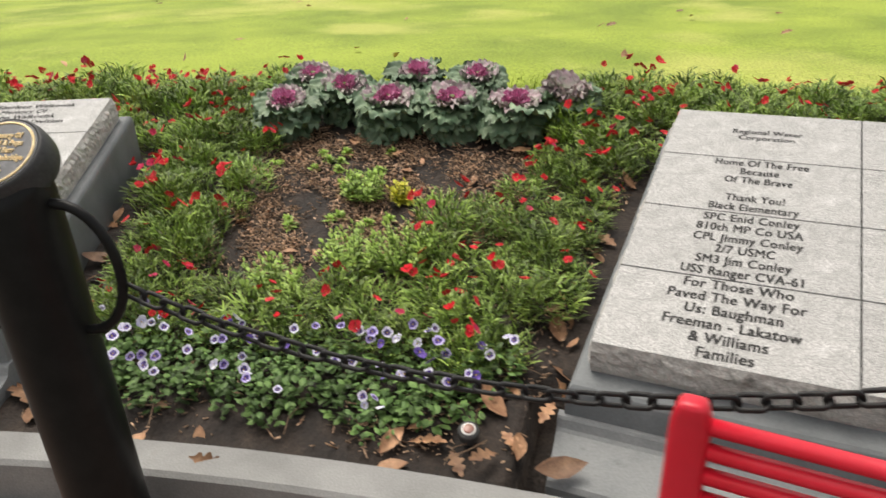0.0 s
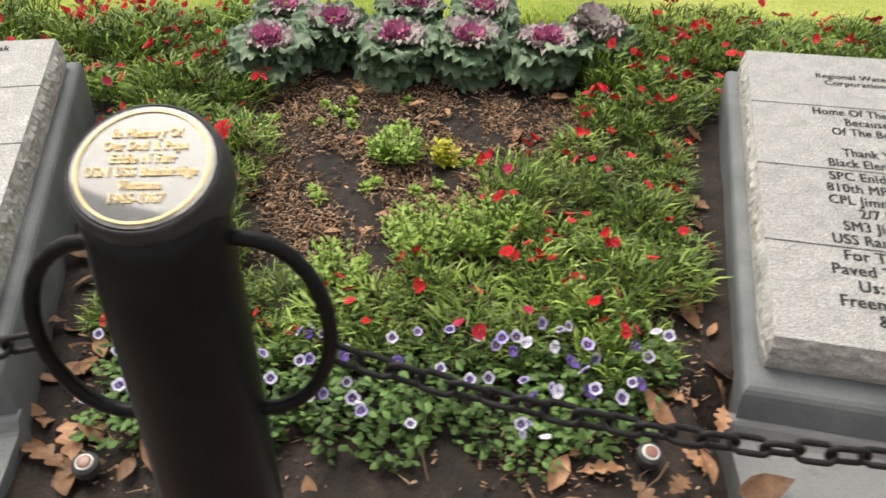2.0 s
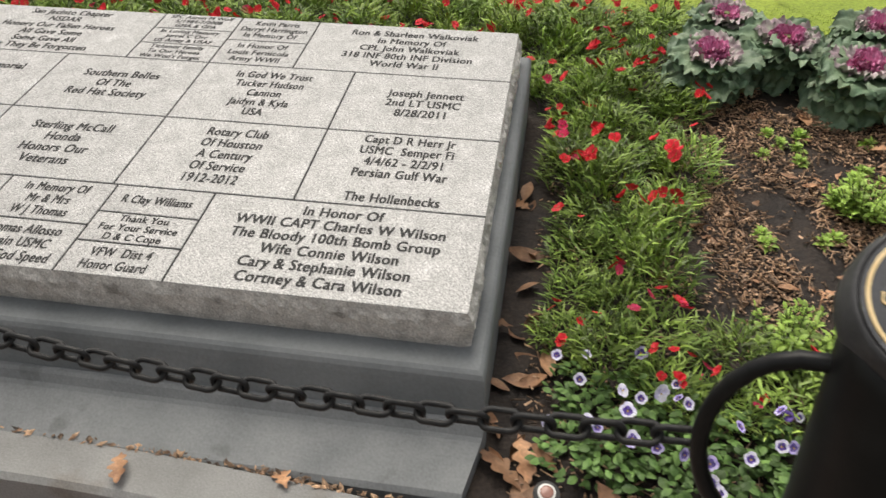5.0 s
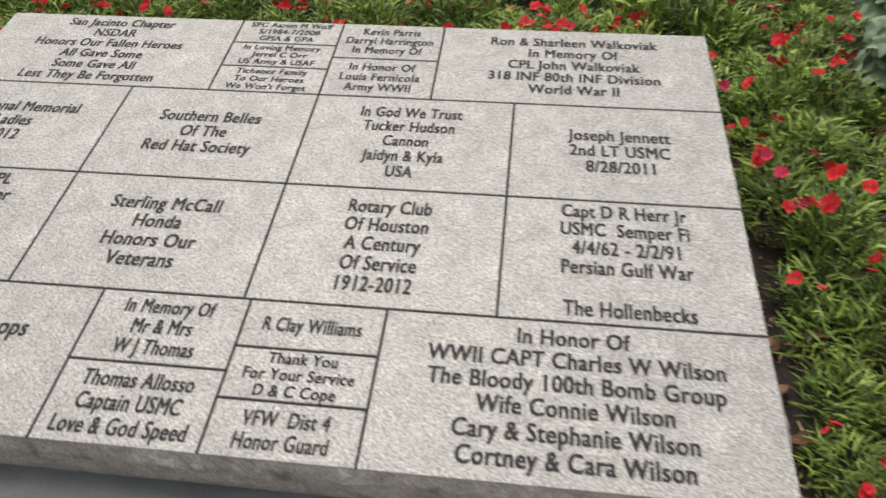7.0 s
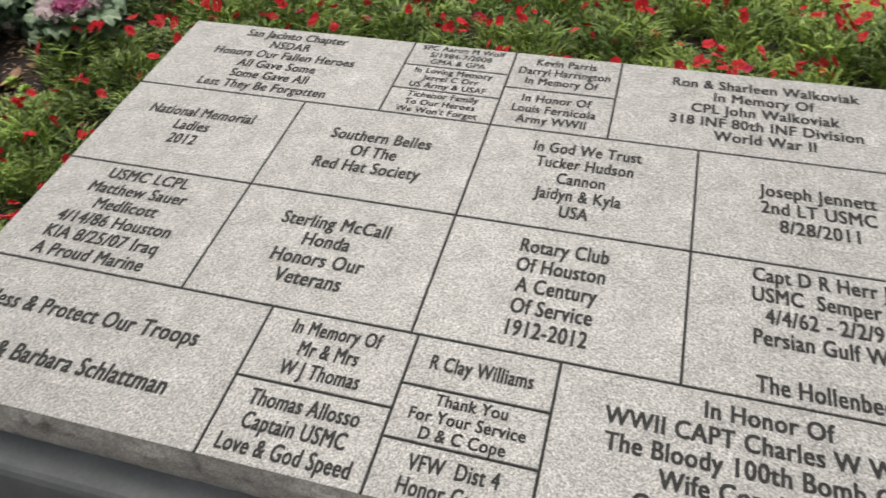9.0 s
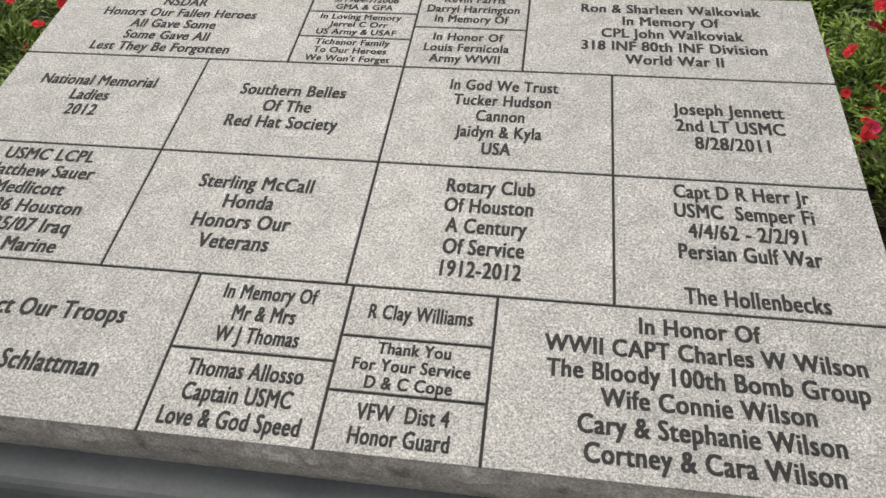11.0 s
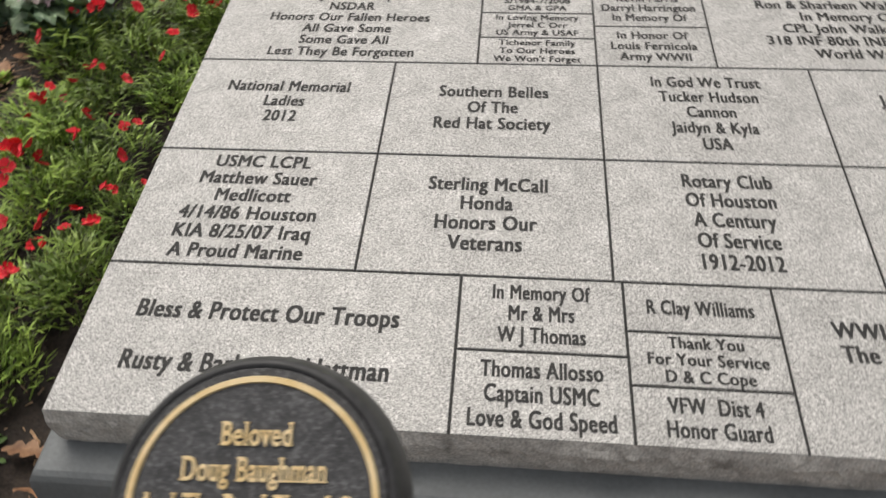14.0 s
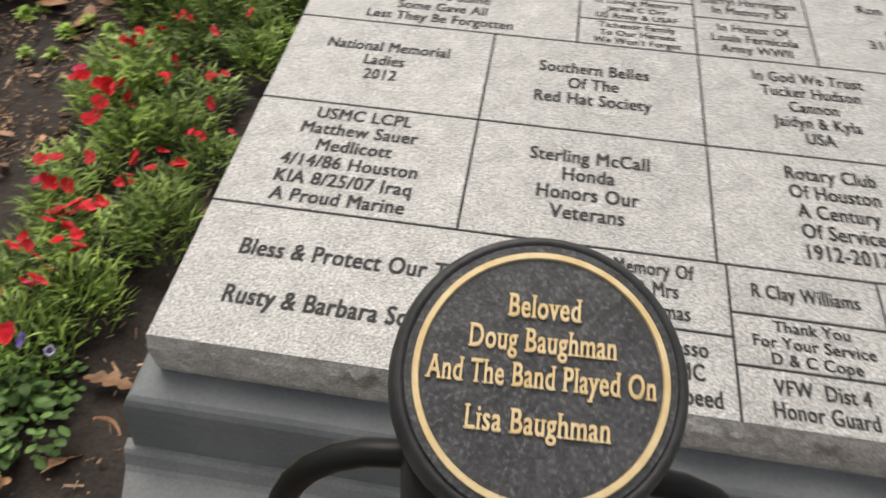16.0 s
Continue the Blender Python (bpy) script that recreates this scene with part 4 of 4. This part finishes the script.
# ---- mulch, twigs and fallen leaves ----
def chips(side, count):
    verts, faces = [], []
    for _ in range(count):
        r, u = rng.uniform(7.25, 9.3), rng.uniform(0.02, 0.98)
        if not (7.95 < r < 9.2 and 0.2 < u < 0.8) and rng.uniform() < 0.88:
            continue
        p_ = np.array(bed(r, u, side)) + np.array([0, 0, rng.uniform(0.002, 0.014)])
        if noise.noise(Vector(p_) * 5.5) + 0.5 * noise.noise(Vector(p_) * 17) < rng.normal(-0.12, 0.2):
            continue
        a, ln, w, th_ = rng.uniform(0, 6.28), rng.gamma(1.4, 0.0078) + 0.003, rng.uniform(0.0014, 0.0065), rng.uniform(0.001, 0.003)
        f = np.array([math.cos(a), math.sin(a), rng.normal(0, 0.35)])
        s = np.array([-math.sin(a), math.cos(a), rng.normal(0, 0.4)])
        up = np.cross(f, s)
        i = len(verts)
        for sz in (-1, 1):
            for sx, sy in ((-1, -0.8), (1, -1), (0.85, 1), (-1, 0.7)):
                verts.append(p_ + f * sx * ln / 2 + s * sy * w / 2 + up * sz * th_ / 2)
        faces += [(i + 4, i + 5, i + 6, i + 7), (i, i + 1, i + 5, i + 4), (i + 1, i + 2, i + 6, i + 5), (i + 2, i + 3, i + 7, i + 6), (i + 3, i, i + 4, i + 7)]
    return tagged(raw("bark_mulch", verts, faces, CHIP), "brown shredded bark mulch scattered over the bed's soil", "mulch", kind="stuff")


chips(1, 64000)
chips(-1, 16000)


def leaf_dry(seed, kind, ln):
    g = np.random.default_rng(seed)
    verts, faces = [], []
    rows = {"oval": ((0, 0.02), (0.15, 0.13), (0.35, 0.22), (0.6, 0.22), (0.82, 0.12), (1, 0.0)),
            "oak": ((0, 0.02), (0.14, 0.05), (0.24, 0.17), (0.30, 0.18), (0.37, 0.08), (0.48, 0.23), (0.55, 0.24), (0.62, 0.10), (0.72, 0.19), (0.78, 0.18), (0.85, 0.08), (0.95, 0.07), (1, 0.02))}[kind]
    curl = g.uniform(0.2, 0.6)
    for t, w in rows:
        z = ln * (0.10 * math.sin(t * 3 + seed) + curl * 0.25 * (t - 0.5) ** 2)
        for s in (-1, -0.5, 0, 0.5, 1):
            verts.append(np.array([s * w * ln, t * ln, z + curl * 0.5 * s * s * w * ln]))
    for k in range(len(rows) - 1):
        for j in range(4):
            a = 5 * k + j
            faces.append((a, a + 1, a + 6, a + 5))
    me = raw("fallen_leaf", verts, faces, DRY, "mesh")
    me.polygons.foreach_set("use_smooth", [True] * len(me.polygons))
    return me


DRY_LEAVES = [leaf_dry(i, "oval" if i < 6 else "oak", 0.085 + 0.012 * (i % 4)) for i in range(8)]


def fallen_leaf(place, label, scale=1.0, group="fallen leaves in the beds"):
    o = new("fallen_leaf", DRY_LEAVES[int(rng.integers(8))])
    o.matrix_basis = Matrix.Translation(place + Vector((0, 0, 0.006))) @ Matrix.Rotation(rng.uniform(0, 6.28), 4, "Z") @ Matrix.Rotation(rng.normal(0, 0.3), 4, "X") @ Matrix.Rotation(rng.normal(0, 0.3), 4, "Y") @ Matrix.Scale(scale, 4)
    return tagged(o, label, "fallen leaf", group)


for side in (1, -1):
    for _ in range(13):
        fallen_leaf(bed(rng.uniform(7.22, 7.36), rng.uniform(0.0, 1.0), side), "curled orange-brown fallen leaf at the bed's edge", rng.uniform(0.7, 1.25))
    for u0 in (0.04, 0.95):
        for _ in range(5 if side > 0 else 2):
            fallen_leaf(bed(rng.uniform(7.22, 7.6), u0 + rng.normal(0, 0.03), side), "broad orange-brown fallen leaf beside the pedestal's corner", rng.uniform(0.8, 1.25))
    for u0 in (0.03, 0.965):
        for _ in range(22 if side > 0 else 10):
            fallen_leaf(bed(rng.uniform(7.3, 8.9), u0 + rng.normal(0, 0.022), side), "dry brown fallen leaf beside the pedestal", rng.uniform(0.6, 1.1))
    for _ in range(85):
        fallen_leaf(bed(rng.uniform(8.05, 9.05), rng.uniform(0.22, 0.78), side), "dry brown fallen leaf on bark mulch", rng.uniform(0.22, 0.75))
    for deg in (12.0, 12.6, 13.1, 18.4, 19.0):
        fallen_leaf(polar(8.98, side * deg, soil_z(8.98)), "large pale brown fallen leaf under the cabbages", rng.uniform(1.1, 1.5))
for _ in range(26):
    r = rng.uniform(10.3, 16)
    fallen_leaf(polar(r, rng.uniform(-4, 32), lz + 0.05), "brown fallen leaf on the lawn", rng.uniform(0.8, 1.1), "fallen leaves on the lawn")
for deg, r in ((13.6, 7.125), (10.2, 7.10), (5.2, 7.15), (2.0, 7.16), (7.0, 7.14), (14.6, 7.0), (11.2, 6.96)):
    fallen_leaf(polar(r, deg, 0.118 if r > 7.06 else 0.0), "brown fallen leaf on the kerb", 0.8, "fallen leaves on the kerb")


def twigs(side, count):
    bm = bmesh.new()
    for _ in range(count):
        p_ = bed(rng.uniform(7.26, 9.0), rng.uniform(0.05, 0.95), side)
        a, ln = rng.uniform(0, 6.28), rng.uniform(0.06, 0.22)
        d_ = Vector((math.cos(a), math.sin(a), 0.05))
        s_ = Vector((-math.sin(a), math.cos(a), 0.02)) * rng.normal(0, 0.12) * ln
        tube(bm, [p_ + Vector((0, 0, 0.012)), p_ + d_ * ln * 0.5 + s_ + Vector((0, 0, 0.02)), p_ + d_ * ln + Vector((0, 0, 0.014))], rng.uniform(0.0010, 0.0022), 4)
    return tagged(link_mesh("twigs", bm, TWIG), "thin dry twigs lying on the soil", "twigs", kind="stuff")


def debris(count):
    """Leaf crumbs caught between kerb and plinth."""
    verts, faces = [], []
    for _ in range(count):
        c = np.array(polar(7.192 + rng.normal(0, 0.006), rng.uniform(-8.2, 8.2), 0.112 + rng.uniform(0, 0.012)))
        a, ln = rng.uniform(0, 6.28), rng.uniform(0.004, 0.016)
        f = np.array([math.cos(a), math.sin(a), rng.normal(0, 0.3)]) * ln
        s_ = np.array([-math.sin(a), math.cos(a), rng.normal(0, 0.3)]) * ln * 0.45
        i = len(verts)
        verts += [c - f, c - s_ * 0.9, c + f, c + s_, c + np.array([0, 0, 0.003])]
        faces += [(i, i + 1, i + 4), (i + 1, i + 2, i + 4), (i + 2, i + 3, i + 4), (i + 3, i, i + 4)]
    return tagged(raw("leaf_debris", verts, faces, CHIP), "brown leaf crumbs caught along the kerb's joint", "leaf debris", kind="stuff")


debris(420)
twigs(1, 90)
twigs(-1, 40)


# ---- small spot lamps in the bed ----
def spot_lamp(place, label):
    z0 = soil_z(7.3) - 0.02
    m = Matrix.Translation((place[0], place[1], z0))
    h = place[2] - z0
    l_ = empty("garden_spot_lamp", m, label, "garden lamp", "garden spot lamps")
    smooth(part("stake", lathe([(0.010, 0.0, 0), (0.010, h - 0.055, 0), (0.006, h - 0.05, 0)], 12), BLACK, l_))
    tilt = Matrix.Translation((0, 0, h)) @ Matrix.Rotation(radians(18), 4, "X")
    for nm, prof, mt, lb in (("housing", [(0.020, -0.045, 0), (0.027, -0.03, 0), (0.029, -0.006, 0), (0.027, 0.0, 0)], GREY_METAL, "dull grey housing"),
                             ("bezel", [(0.0195, 0.0, 0), (0.0195, 0.003, 0), (0.018, 0.004, 0)], LAMP_WHITE, "white ring"),
                             ("lens", [(0.0145, 0.002, 0), (0.0145, 0.0052, 0), (0.011, 0.0065, 0)], LAMP_LENS, "reddish lens")):
        o = smooth(part(nm, lathe(prof, 28), mt, l_, lb))
        o.matrix_basis = tilt
    return l_


spot_lamp((-0.956, 2.085, 0.155), "small dark garden spot lamp with a white ring among pansies")
spot_lamp((0.252, 1.826, 0.155), "small dark garden spot lamp with a white ring beside the kerb")


# ---- grass ----
def grass(count):
    g = np.random.default_rng(3)
    n = count
    r = 9.86 + 5.5 * g.uniform(0, 1, n) ** 1.7
    a = np.radians(g.uniform(-22, 36, n))
    base = np.stack([CX + r * np.sin(a), CY + r * np.cos(a), np.full(n, lz - 0.02)], 1)
    d = g.uniform(0, 2 * np.pi, n)
    h = g.uniform(0.02, 0.042, n)
    w = g.uniform(0.002, 0.004, n)
    lean = g.uniform(0.2, 0.9, n)
    side = np.stack([-np.sin(d), np.cos(d), np.zeros(n)], 1) * w[:, None]
    tip = base + np.stack([np.cos(d) * h * lean, np.sin(d) * h * lean, h], 1)
    verts = np.stack([base - side, base + side, tip], 1).reshape(-1, 3)
    faces = np.arange(3 * n).reshape(n, 3).tolist()
    return tagged(raw("grass", verts, faces, GRASS), "short bright green lawn grass", "grass", kind="stuff")


grass(150000)

# ---- brick pavers by the kerb ----
PAVER_MESH = None
bm = bmesh.new()
box(bm, -0.0985, 0.0985, -0.0485, 0.0485, -0.03, 0.0, 0.003)
brick_ob = link_mesh("paver", bm, PAVER)
PAVER_MESH = brick_ob.data
bpy.data.objects.remove(brick_ob)
pavement = bpy.data.objects["pavement"]
for k in range(6):
    r = 7.0 - 0.102 * k
    n = int(round(2 * math.pi * r / 0.202))
    for i in range(n):
        deg = 360.0 * (i + 0.5 * (k % 2)) / n
        deg = deg - 360 if deg > 180 else deg
        if -6 < deg < 30:
            o = new("paver", PAVER_MESH)
            o.parent = pavement
            o.matrix_basis = Matrix.Translation(polar(r, deg, 0.0)) @ Matrix.Rotation(radians(-deg), 4, "Z")
